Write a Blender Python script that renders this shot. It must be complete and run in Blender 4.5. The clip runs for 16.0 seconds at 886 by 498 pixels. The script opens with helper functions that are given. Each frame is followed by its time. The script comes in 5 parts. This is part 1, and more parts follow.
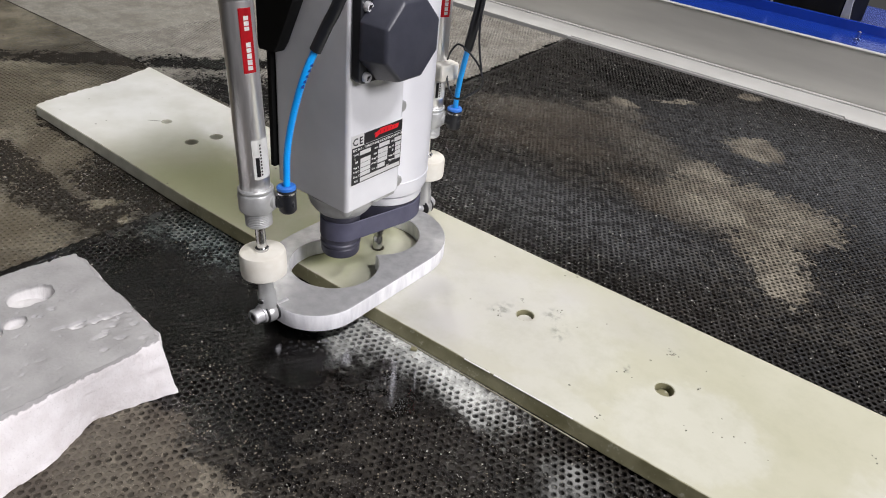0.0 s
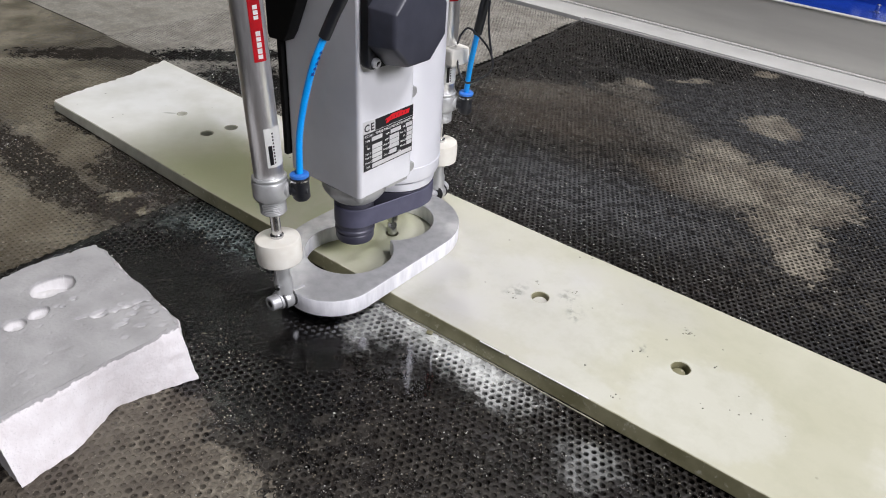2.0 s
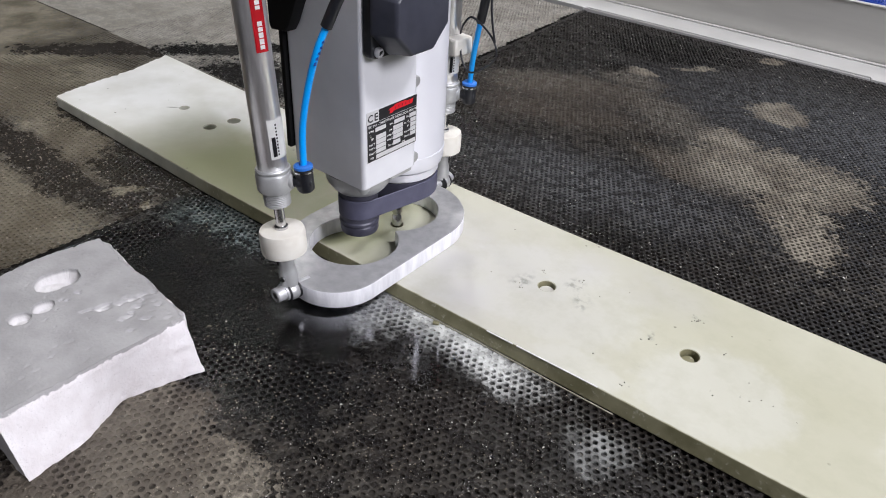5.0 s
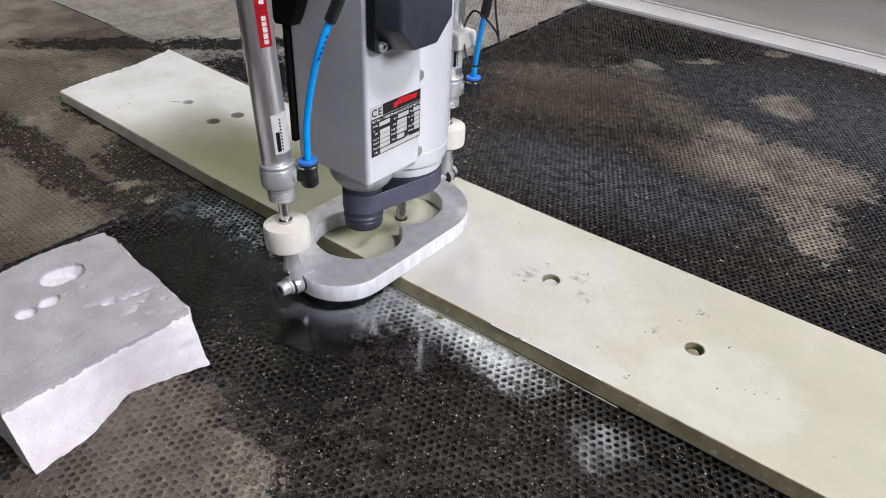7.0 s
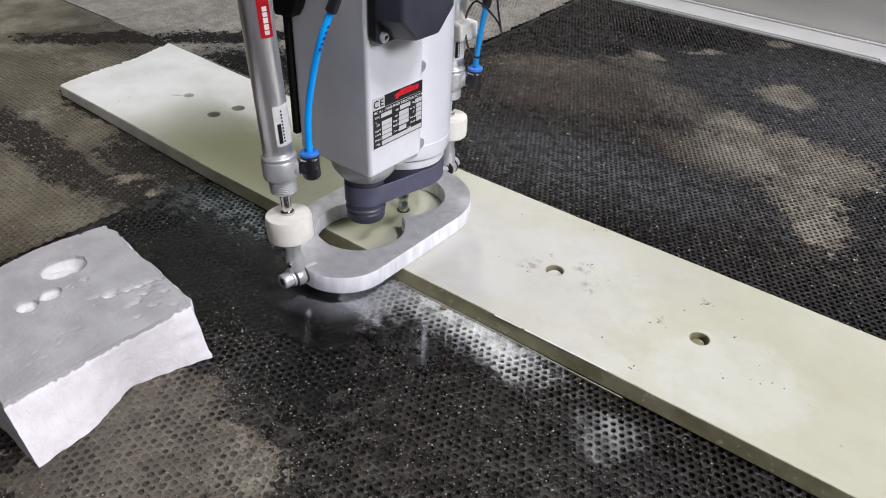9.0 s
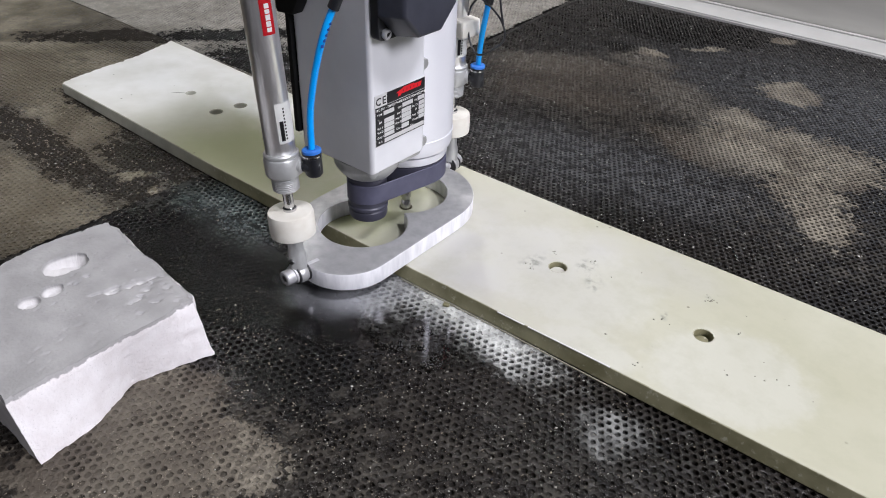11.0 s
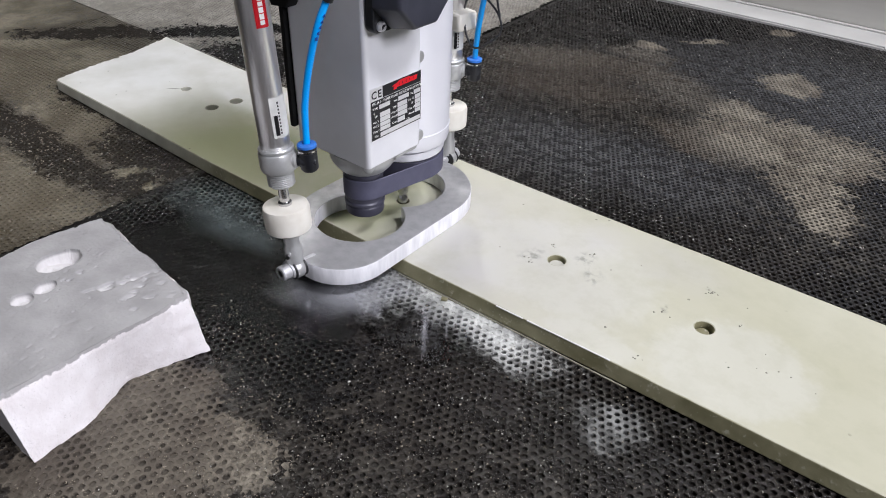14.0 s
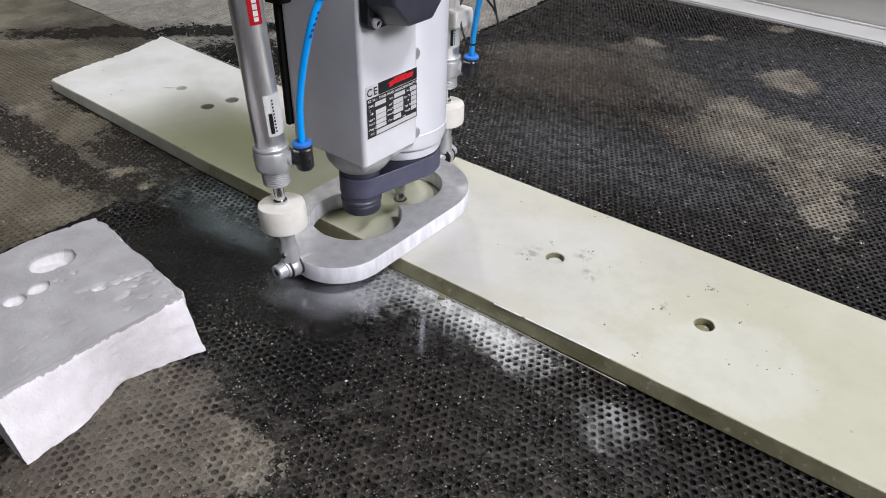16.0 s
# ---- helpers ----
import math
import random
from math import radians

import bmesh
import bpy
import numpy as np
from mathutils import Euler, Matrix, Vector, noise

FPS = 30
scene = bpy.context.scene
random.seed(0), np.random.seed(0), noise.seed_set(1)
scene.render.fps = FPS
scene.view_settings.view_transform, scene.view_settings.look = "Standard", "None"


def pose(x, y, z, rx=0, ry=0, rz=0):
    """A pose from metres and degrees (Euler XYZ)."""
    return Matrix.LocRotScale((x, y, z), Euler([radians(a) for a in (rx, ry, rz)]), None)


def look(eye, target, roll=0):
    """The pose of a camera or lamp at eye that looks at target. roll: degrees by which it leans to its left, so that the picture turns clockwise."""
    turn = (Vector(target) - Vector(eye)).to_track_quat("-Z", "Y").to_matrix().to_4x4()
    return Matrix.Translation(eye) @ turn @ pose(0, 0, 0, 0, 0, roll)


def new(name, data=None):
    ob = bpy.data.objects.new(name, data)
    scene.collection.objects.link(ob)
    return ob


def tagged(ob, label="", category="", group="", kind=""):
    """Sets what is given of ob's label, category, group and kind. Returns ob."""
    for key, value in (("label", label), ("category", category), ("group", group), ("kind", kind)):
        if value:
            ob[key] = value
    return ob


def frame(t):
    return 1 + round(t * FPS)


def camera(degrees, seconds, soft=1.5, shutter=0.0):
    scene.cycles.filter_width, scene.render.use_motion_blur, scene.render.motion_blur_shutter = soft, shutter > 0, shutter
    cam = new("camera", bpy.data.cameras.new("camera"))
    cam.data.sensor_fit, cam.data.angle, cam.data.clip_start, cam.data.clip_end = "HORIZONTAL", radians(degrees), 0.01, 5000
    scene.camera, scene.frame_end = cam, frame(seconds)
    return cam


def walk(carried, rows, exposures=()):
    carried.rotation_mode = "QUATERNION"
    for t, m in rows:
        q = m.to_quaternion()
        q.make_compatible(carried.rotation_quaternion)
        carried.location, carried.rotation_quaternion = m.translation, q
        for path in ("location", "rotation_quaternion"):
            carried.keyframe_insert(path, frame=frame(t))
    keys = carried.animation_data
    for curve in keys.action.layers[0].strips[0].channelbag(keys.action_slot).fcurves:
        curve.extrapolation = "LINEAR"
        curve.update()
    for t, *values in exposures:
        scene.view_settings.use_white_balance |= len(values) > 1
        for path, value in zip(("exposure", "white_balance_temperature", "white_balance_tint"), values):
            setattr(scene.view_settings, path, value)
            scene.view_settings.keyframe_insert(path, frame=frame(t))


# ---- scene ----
cam = camera(63.0, 16.0, 1.0)

PATH = [
    (0, (0.571, -0.548, 0.574), (-0.402, 0.833, -0.497), 6.1),
    (0.5, (0.575, -0.546, 0.575), (-0.41, 0.822, -0.5), 5.4),
    (1, (0.576, -0.546, 0.573), (-0.418, 0.811, -0.509), 4.7),
    (1.5, (0.577, -0.548, 0.573), (-0.422, 0.799, -0.517), 4.2),
    (2, (0.58, -0.549, 0.572), (-0.421, 0.787, -0.53), 4.0),
    (2.5, (0.58, -0.548, 0.571), (-0.423, 0.781, -0.536), 3.8),
    (3, (0.58, -0.549, 0.57), (-0.426, 0.78, -0.535), 3.7),
    (3.5, (0.579, -0.547, 0.57), (-0.425, 0.78, -0.538), 3.5),
    (4, (0.578, -0.549, 0.567), (-0.426, 0.779, -0.541), 3.4),
    (6.5, (0.579, -0.547, 0.562), (-0.427, 0.764, -0.564), 2.7),
    (7, (0.578, -0.549, 0.562), (-0.429, 0.761, -0.565), 2.8),
    (7.5, (0.578, -0.55, 0.561), (-0.43, 0.757, -0.569), 2.6),
    (8, (0.577, -0.549, 0.56), (-0.429, 0.755, -0.575), 2.6),
    (8.5, (0.577, -0.55, 0.558), (-0.428, 0.755, -0.578), 2.6),
    (9, (0.576, -0.549, 0.555), (-0.429, 0.753, -0.583), 2.4),
    (11.5, (0.575, -0.548, 0.548), (-0.434, 0.747, -0.594), 2.2),
    (12, (0.574, -0.546, 0.544), (-0.432, 0.748, -0.601), 2.1),
    (12.5, (0.573, -0.545, 0.545), (-0.434, 0.749, -0.6), 1.9),
    (13, (0.574, -0.544, 0.545), (-0.433, 0.75, -0.601), 1.8),
    (13.5, (0.574, -0.543, 0.542), (-0.432, 0.75, -0.604), 1.7),
    (14, (0.575, -0.543, 0.542), (-0.432, 0.751, -0.603), 1.8),
    (14.5, (0.574, -0.542, 0.539), (-0.431, 0.751, -0.609), 1.8),
    (15, (0.574, -0.54, 0.539), (-0.429, 0.756, -0.608), 1.7),
    (15.5, (0.575, -0.539, 0.538), (-0.431, 0.756, -0.607), 1.5),
    (16, (0.574, -0.538, 0.536), (-0.431, 0.757, -0.609), 1.5),
]
walk(cam, [(t, look(eye, target, roll)) for t, eye, target, roll in PATH],
     exposures=((0, -0.18, 6550, 13), (3, -0.17, 6280, 14), (8, -0.18, 6250, 14.5), (16, -0.2, 6230, 14.5)))

# ---------- world and light ----------
world = bpy.data.worlds.new("hall_ambient")
scene.world = world
world.use_nodes = True
world.node_tree.nodes["Background"].inputs[0].default_value = (0.95, 0.96, 1.0, 1)
world.node_tree.nodes["Background"].inputs[1].default_value = 0.015


def area_lamp(name, eye, target, sx, sy, power, colour=(1, 1, 1)):
    d = bpy.data.lights.new(name, "AREA")
    d.shape, d.size, d.size_y, d.energy, d.color = "RECTANGLE", sx, sy, power, colour
    ob = new(name, d)
    ob.matrix_world = look(eye, target)
    return ob


area_lamp("gate_daylight", (4.7, -0.45, 3.2), (0, 0.1, 0.1), 1.6, 1.4, 285, (0.985, 0.98, 1.0))
area_lamp("bay_lamp", (2.7, 0.2, 4.4), (0, 0.1, 0), 0.7, 0.6, 186, (0.985, 0.98, 1.0))
# unseen lamp, added to give the far mat a bluish sheen
area_lamp("north_sheen_fill", (0.3, 7.9, 2.7), (0.3, 0, 2.2), 4.6, 1.6, 40, (0.86, 0.93, 1.0))
# unseen fill, added to lift the motor's left face and the foot's side
area_lamp("south_fill", (0.2, -7.9, 2.4), (0.2, 0, 1.6), 3.0, 1.6, 25, (0.95, 0.97, 1.0))
# unseen overhead strips, added as soft fill
for x, y, length in ((-2.95, 3.76, 0.75), (-2.83, 3.95, 0.25), (-3.5, 3.68, 0.3), (-4.15, 3.27, 0.25)):
    strip_lamp = area_lamp("tube_lamp", (x, y, 4.5), (x, y, 0), length, 0.05, 80 * length, (1.0, 1.0, 0.94))
    strip_lamp.matrix_world = Matrix.Translation((x, y, 4.5)) @ pose(0, 0, 0, 0, 0, 130)
for x, y, power in ((1.2, 2.6, 22), (-2.2, 1.4, 75), (0.9, -2.6, 5), (-2.8, -1.0, 18)):
    area_lamp("hall_lamp", (x, y, 4.9), (x, y + 0.001, 0), 1.6, 0.3, power, (1.0, 0.99, 0.9))

# ---------- materials ----------


def mat(name, colour, rough=0.5, metal=0.0, colour2=None, scale=40.0, detail=6.0, bump=0.0, bump_scale=300.0,
        bump_dist=0.001, spec=0.5, rough2=None, stretch=(1, 1, 1)):
    m = bpy.data.materials.new(name)
    m.use_nodes = True
    nt = m.node_tree
    b = nt.nodes["Principled BSDF"]
    b.inputs["Base Color"].default_value = (*colour, 1)
    b.inputs["Roughness"].default_value = rough
    b.inputs["Metallic"].default_value = metal
    b.inputs["Specular IOR Level"].default_value = spec
    tc = nt.nodes.new("ShaderNodeTexCoord")
    mp = nt.nodes.new("ShaderNodeMapping")
    mp.inputs["Scale"].default_value = stretch
    nt.links.new(tc.outputs["Object"], mp.inputs[0])
    if colour2:
        n = nt.nodes.new("ShaderNodeTexNoise")
        n.inputs["Scale"].default_value, n.inputs["Detail"].default_value = scale, detail
        nt.links.new(mp.outputs[0], n.inputs["Vector"])
        r = nt.nodes.new("ShaderNodeMapRange")
        r.inputs[1].default_value, r.inputs[2].default_value = 0.35, 0.65
        nt.links.new(n.outputs[0], r.inputs[0])
        mx = nt.nodes.new("ShaderNodeMix")
        mx.data_type = "RGBA"
        mx.inputs[6].default_value, mx.inputs[7].default_value = (*colour, 1), (*colour2, 1)
        nt.links.new(r.outputs[0], mx.inputs[0])
        nt.links.new(mx.outputs[2], b.inputs["Base Color"])
        if rough2 is not None:
            rr = nt.nodes.new("ShaderNodeMapRange")
            rr.inputs[3].default_value, rr.inputs[4].default_value = rough, rough2
            nt.links.new(r.outputs[0], rr.inputs[0])
            nt.links.new(rr.outputs[0], b.inputs["Roughness"])
    if bump:
        n2 = nt.nodes.new("ShaderNodeTexNoise")
        n2.inputs["Scale"].default_value, n2.inputs["Detail"].default_value = bump_scale, 4
        nt.links.new(mp.outputs[0], n2.inputs["Vector"])
        bp = nt.nodes.new("ShaderNodeBump")
        bp.inputs["Strength"].default_value, bp.inputs["Distance"].default_value = bump, bump_dist
        nt.links.new(n2.outputs[0], bp.inputs["Height"])
        nt.links.new(bp.outputs[0], b.inputs["Normal"])
    return m



# ---------- building helpers ----------


def part(name, bm, material, parent=None, label=""):
    me = bpy.data.meshes.new(name)
    bm.to_mesh(me)
    bm.free()
    me.materials.append(material)
    ob = new(name, me)
    if parent:
        ob.parent = parent
    if label:
        ob["label"] = label
    return ob


def thing(name, label, category, at=None, group="", kind=""):
    ob = new(name)
    ob.empty_display_size = 0.015
    if at is not None:
        ob.matrix_basis = at
    return tagged(ob, label, category, group, kind)


def smooth(bm, angle=35, crisp=False):
    for f in bm.faces:
        f.smooth = True
    lim = radians(angle)
    bm.normal_update()
    for e in bm.edges:
        if len(e.link_faces) == 2:
            flat = [max(abs(c) for c in f.normal) > 0.9995 for f in e.link_faces]
            if e.calc_face_angle(0) > lim or (crisp and flat[0] != flat[1]):
                e.smooth = False
    return bm


def lathe(profile, seg=40, m=None):
    """Turned solid about z from (radius, z) pairs."""
    bm = bmesh.new()
    rings = []
    for r, z in profile:
        if r <= 1e-6:
            rings.append([bm.verts.new((0, 0, z))])
        else:
            rings.append([bm.verts.new((r * math.cos(2 * math.pi * i / seg), r * math.sin(2 * math.pi * i / seg), z)) for i in range(seg)])
    for a, b in zip(rings, rings[1:]):
        for i in range(seg):
            j = (i + 1) % seg
            if len(a) == 1 and len(b) > 1:
                bm.faces.new((a[0], b[i], b[j]))
            elif len(b) == 1 and len(a) > 1:
                bm.faces.new((a[i], b[0], a[j]))
            elif len(a) > 1:
                bm.faces.new((a[i], b[i], b[j], a[j]))
    bmesh.ops.recalc_face_normals(bm, faces=bm.faces[:])
    if m is not None:
        bm.transform(m)
    return smooth(bm)


def box(x0, x1, y0, y1, z0, z1, bevel=0.0, seg=2, m=None):
    bm = bmesh.new()
    bmesh.ops.create_cube(bm, size=1, matrix=Matrix.Translation(((x0 + x1) / 2, (y0 + y1) / 2, (z0 + z1) / 2)) @ Matrix.Diagonal((x1 - x0, y1 - y0, z1 - z0, 1)))
    if bevel:
        bmesh.ops.bevel(bm, geom=bm.edges[:], offset=bevel, segments=seg, affect="EDGES", profile=0.5)
    smooth(bm, 40, True)
    if m is not None:
        bm.transform(m)
    return bm


def prism(points, z0, z1, bevel=0.0, seg=2, m=None, holes=()):
    """Upright solid on an outline, with round or free holes through it."""
    bm = bmesh.new()
    edges = []
    for loop in (points, *holes):
        vs = [bm.verts.new((x, y, z0)) for x, y in loop]
        edges += [bm.edges.new((vs[i], vs[(i + 1) % len(vs)])) for i in range(len(vs))]
    bmesh.ops.triangle_fill(bm, use_beauty=True, use_dissolve=False, edges=edges)
    r = bmesh.ops.extrude_face_region(bm, geom=bm.faces[:])
    bmesh.ops.translate(bm, verts=[v for v in r["geom"] if isinstance(v, bmesh.types.BMVert)], vec=(0, 0, z1 - z0))
    bmesh.ops.recalc_face_normals(bm, faces=bm.faces[:])
    if bevel:
        sharp = [e for e in bm.edges if len(e.link_faces) == 2 and e.calc_face_angle(0) > 1.2 and abs(e.verts[0].co.z - e.verts[1].co.z) < 1e-6]
        bmesh.ops.bevel(bm, geom=sharp, offset=bevel, segments=seg, affect="EDGES", profile=0.5)
    smooth(bm, 40, True)
    if m is not None:
        bm.transform(m)
    return bm


def circle(cx, cy, r, n=40):
    return [(cx + r * math.cos(2 * math.pi * i / n), cy + r * math.sin(2 * math.pi * i / n)) for i in range(n)]


def rounded(x0, x1, y0, y1, r, n=10):
    out = []
    for cx, cy, a in ((x1 - r, y1 - r, 0), (x0 + r, y1 - r, 90), (x0 + r, y0 + r, 180), (x1 - r, y0 + r, 270)):
        out += [(cx + r * math.cos(radians(a + 90 * i / n)), cy + r * math.sin(radians(a + 90 * i / n))) for i in range(n + 1)]
    return out


def tube(points, r, seg=12, close=True):
    """Round hose through points, eased by a spline."""
    pts = [Vector(p) for p in points]
    fine = []
    for i in range(len(pts) - 1):
        p0, p1, p2, p3 = pts[max(i - 1, 0)], pts[i], pts[i + 1], pts[min(i + 2, len(pts) - 1)]
        for k in range(8):
            t = k / 8
            fine.append(0.5 * ((2 * p1) + (p2 - p0) * t + (2 * p0 - 5 * p1 + 4 * p2 - p3) * t * t + (3 * p1 - p0 - 3 * p2 + p3) * t ** 3))
    fine.append(pts[-1])
    bm = bmesh.new()
    rings, u = [], None
    for i, p in enumerate(fine):
        d = (fine[min(i + 1, len(fine) - 1)] - fine[max(i - 1, 0)]).normalized()
        u = (Vector((1, 0, 0)) if abs(d.x) < 0.9 else Vector((0, 1, 0))) if u is None else u
        u = (u - d * u.dot(d)).normalized()
        v = d.cross(u)
        rings.append([bm.verts.new(p + r * (u * math.cos(2 * math.pi * k / seg) + v * math.sin(2 * math.pi * k / seg))) for k in range(seg)])
    for a, b in zip(rings, rings[1:]):
        for k in range(seg):
            bm.faces.new((a[k], a[(k + 1) % seg], b[(k + 1) % seg], b[k]))
    bm.faces.new(rings[0][::-1])
    bm.faces.new(rings[-1])
    bmesh.ops.recalc_face_normals(bm, faces=bm.faces[:])
    return smooth(bm, 50)



# ---------- large surfaces: stains, dust and slurry laid over rubber, stone and concrete ----------


def blob_mask(nt, vec, blobs, soft=0.45, jitter=None):
    """Union of soft ellipses (x, y, rx, ry, degrees) on the floor plan."""
    out = None
    for cx, cy, rx, ry, deg in blobs:
        mp = nt.nodes.new("ShaderNodeMapping")
        mp.vector_type = "TEXTURE"
        mp.inputs["Location"].default_value = (cx, cy, 0)
        mp.inputs["Rotation"].default_value = (0, 0, radians(deg))
        mp.inputs["Scale"].default_value = (rx, ry, 1000)
        nt.links.new(vec, mp.inputs[0])
        ln = nt.nodes.new("ShaderNodeVectorMath")
        ln.operation = "LENGTH"
        nt.links.new(mp.outputs[0], ln.inputs[0])
        mr = nt.nodes.new("ShaderNodeMapRange")
        mr.interpolation_type = "SMOOTHSTEP"
        mr.inputs[1].default_value, mr.inputs[2].default_value = 1.0 + soft * 0.5, 1.0 - soft
        dist = ln.outputs["Value"]
        if jitter is not None:
            dist = math_node(nt, "ADD", dist, jitter)
        nt.links.new(dist, mr.inputs[0])
        if out is None:
            out = mr.outputs[0]
        else:
            mx = nt.nodes.new("ShaderNodeMath")
            mx.operation = "MAXIMUM"
            nt.links.new(out, mx.inputs[0])
            nt.links.new(mr.outputs[0], mx.inputs[1])
            out = mx.outputs[0]
    return out


def noise_tex(nt, vec, scale, detail=5, rough=0.55):
    n = nt.nodes.new("ShaderNodeTexNoise")
    n.inputs["Scale"].default_value, n.inputs["Detail"].default_value, n.inputs["Roughness"].default_value = scale, detail, rough
    nt.links.new(vec, n.inputs["Vector"])
    return n


def ramp(nt, val, a, b, lo=0.0, hi=1.0):
    r = nt.nodes.new("ShaderNodeMapRange")
    for i, v in enumerate((a, b, lo, hi)):
        r.inputs[i + 1].default_value = v
    nt.links.new(val, r.inputs[0])
    return r.outputs[0]


def mix(nt, fac, a, b):
    mx = nt.nodes.new("ShaderNodeMix")
    mx.data_type = "RGBA"
    for sock, v in ((mx.inputs[0], fac), (mx.inputs[6], a), (mx.inputs[7], b)):
        if isinstance(v, tuple):
            sock.default_value = (*v, 1)
        elif isinstance(v, (int, float)):
            sock.default_value = v
        else:
            nt.links.new(v, sock)
    return mx.outputs[2]


def math_node(nt, op, a, b):
    m = nt.nodes.new("ShaderNodeMath")
    m.operation = op
    for sock, v in zip(m.inputs, (a, b)):
        if isinstance(v, (int, float)):
            sock.default_value = v
        else:
            nt.links.new(v, sock)
    return m.outputs[0]


def warped(nt, amount=0.05, scale=9.0):
    tc = nt.nodes.new("ShaderNodeTexCoord")
    pos = tc.outputs["Object"]
    out = pos
    for sc, am in ((scale, amount), (scale * 6, amount * 0.35)):
        n = noise_tex(nt, pos, sc, 4)
        sub = nt.nodes.new("ShaderNodeVectorMath")
        sub.operation = "SUBTRACT"
        nt.links.new(n.outputs["Color"], sub.inputs[0])
        sub.inputs[1].default_value = (0.5, 0.5, 0.5)
        sc_n = nt.nodes.new("ShaderNodeVectorMath")
        sc_n.operation = "SCALE"
        nt.links.new(sub.outputs[0], sc_n.inputs[0])
        sc_n.inputs["Scale"].default_value = am * 2
        ad = nt.nodes.new("ShaderNodeVectorMath")
        nt.links.new(out, ad.inputs[0])
        nt.links.new(sc_n.outputs[0], ad.inputs[1])
        out = ad.outputs[0]
    return pos, out


def rubber(name, dust, slurry, damp, haze=(), faint=(), soil=(), tone_scale=1.0, base=(0.0085, 0.007, 0.006), dusty=0.0, low=(0.12, 0.095, 0.068), brown=(), dry_lit=(), late=(), thin=(), tint=(0.05, 0.036, 0.028), high=(0.25, 0.219, 0.167), veil=0.0, wet_tone=(0.005, 0.0046, 0.0045)):
    """Perforated rubber: black web, dry powder, grey slurry; powder sits cell by cell."""
    m = bpy.data.materials.new(name)
    m.use_nodes = True
    nt = m.node_tree
    b = nt.nodes["Principled BSDF"]
    b.inputs["Specular IOR Level"].default_value = 0.38
    pos, vec = warped(nt, 0.045, 9)
    snap = nt.nodes.new("ShaderNodeVectorMath")
    snap.operation = "SNAP"
    nt.links.new(pos, snap.inputs[0])
    snap.inputs[1].default_value = (P, P * 0.866, 1)
    white = nt.nodes.new("ShaderNodeTexWhiteNoise")
    nt.links.new(snap.outputs[0], white.inputs["Vector"])
    fine = noise_tex(nt, pos, 240, 5, 0.65)
    mid = noise_tex(nt, pos, 48, 5)
    big = noise_tex(nt, pos, 5, 6)
    jit = math_node(nt, "ADD", ramp(nt, white.outputs["Value"], 0, 1, -0.2, 0.2), math_node(nt, "ADD", ramp(nt, mid.outputs[0], 0.3, 0.7, -0.22, 0.22), ramp(nt, fine.outputs[0], 0.3, 0.7, -0.12, 0.12)))
    col = mix(nt, ramp(nt, big.outputs[0], 0.35, 0.65), tuple(c * 0.7 for c in base), tuple(c * 1.6 for c in base))
    col = mix(nt, ramp(nt, fine.outputs[0], 0.54, 0.7, 0, 0.4), col, (0.085, 0.078, 0.07))
    rough = ramp(nt, mid.outputs[0], 0.35, 0.65, 0.17, 0.4)
    # grey dried film, with the web's sheen put into the colour
    if dry_lit:
        col = mix(nt, math_node(nt, "MULTIPLY", blob_mask(nt, vec, dry_lit, 0.7, jit), ramp(nt, mid.outputs[0], 0.35, 0.62, 0.35, 0.9)), col, (0.058, 0.059, 0.062))
    d = blob_mask(nt, vec, dust, 0.14, jit)
    if dusty:
        sheet = ramp(nt, mid.outputs[0], 0.36, 0.65, 0, dusty)
        if soil:
            sheet = math_node(nt, "MULTIPLY", sheet, math_node(nt, "MAXIMUM", blob_mask(nt, vec, soil, 0.7), 0.06))
        d = math_node(nt, "MAXIMUM", d, sheet)
    if veil:
        d = math_node(nt, "MAXIMUM", d, ramp(nt, big.outputs[0], 0.35, 0.65, veil * 0.7, veil * 1.15))
    if damp:
        wet = blob_mask(nt, vec, damp, 0.25, jit)
        d = math_node(nt, "MULTIPLY", d, math_node(nt, "SUBTRACT", 1.0, math_node(nt, "MULTIPLY", wet, 0.9)))
    grain = math_node(nt, "MULTIPLY", ramp(nt, mid.outputs[0], 0.3, 0.6, 0.6, 1.0), ramp(nt, fine.outputs[0], 0.3, 0.62, 0.3, 1.0))
    dm = math_node(nt, "MULTIPLY", d, grain)
    tone = mix(nt, ramp(nt, noise_tex(nt, pos, 12, 5).outputs[0], 0.4, 0.58), tuple(c * tone_scale for c in low), tuple(c * tone_scale for c in high))
    col = mix(nt, dm, col, tone)
    if thin:
        col = mix(nt, math_node(nt, "MULTIPLY", blob_mask(nt, vec, thin, 0.5, jit), math_node(nt, "MULTIPLY", grain, 0.95)), col, (0.115, 0.103, 0.085))
    if brown:
        col = mix(nt, math_node(nt, "MULTIPLY", blob_mask(nt, vec, brown, 0.6, jit), ramp(nt, fine.outputs[0], 0.35, 0.62, 0.3, 0.85)), col, tint)
    # teal sheen on the wet mat, painted into the colour
    if haze:
        col = mix(nt, math_node(nt, "MULTIPLY", blob_mask(nt, vec, haze, 0.8), 0.5), col, (0.13, 0.165, 0.165))
    if damp:
        col = mix(nt, math_node(nt, "MULTIPLY", wet, ramp(nt, fine.outputs[0], 0.58, 0.7, 0.88, 0.55)), col, wet_tone)
        rough = math_node(nt, "MULTIPLY", rough, ramp(nt, wet, 0, 1, 1.0, 0.6))
    if late:
        again = math_node(nt, "MULTIPLY", blob_mask(nt, vec, late, 0.3, jit), grain)
        col = mix(nt, again, col, tone)
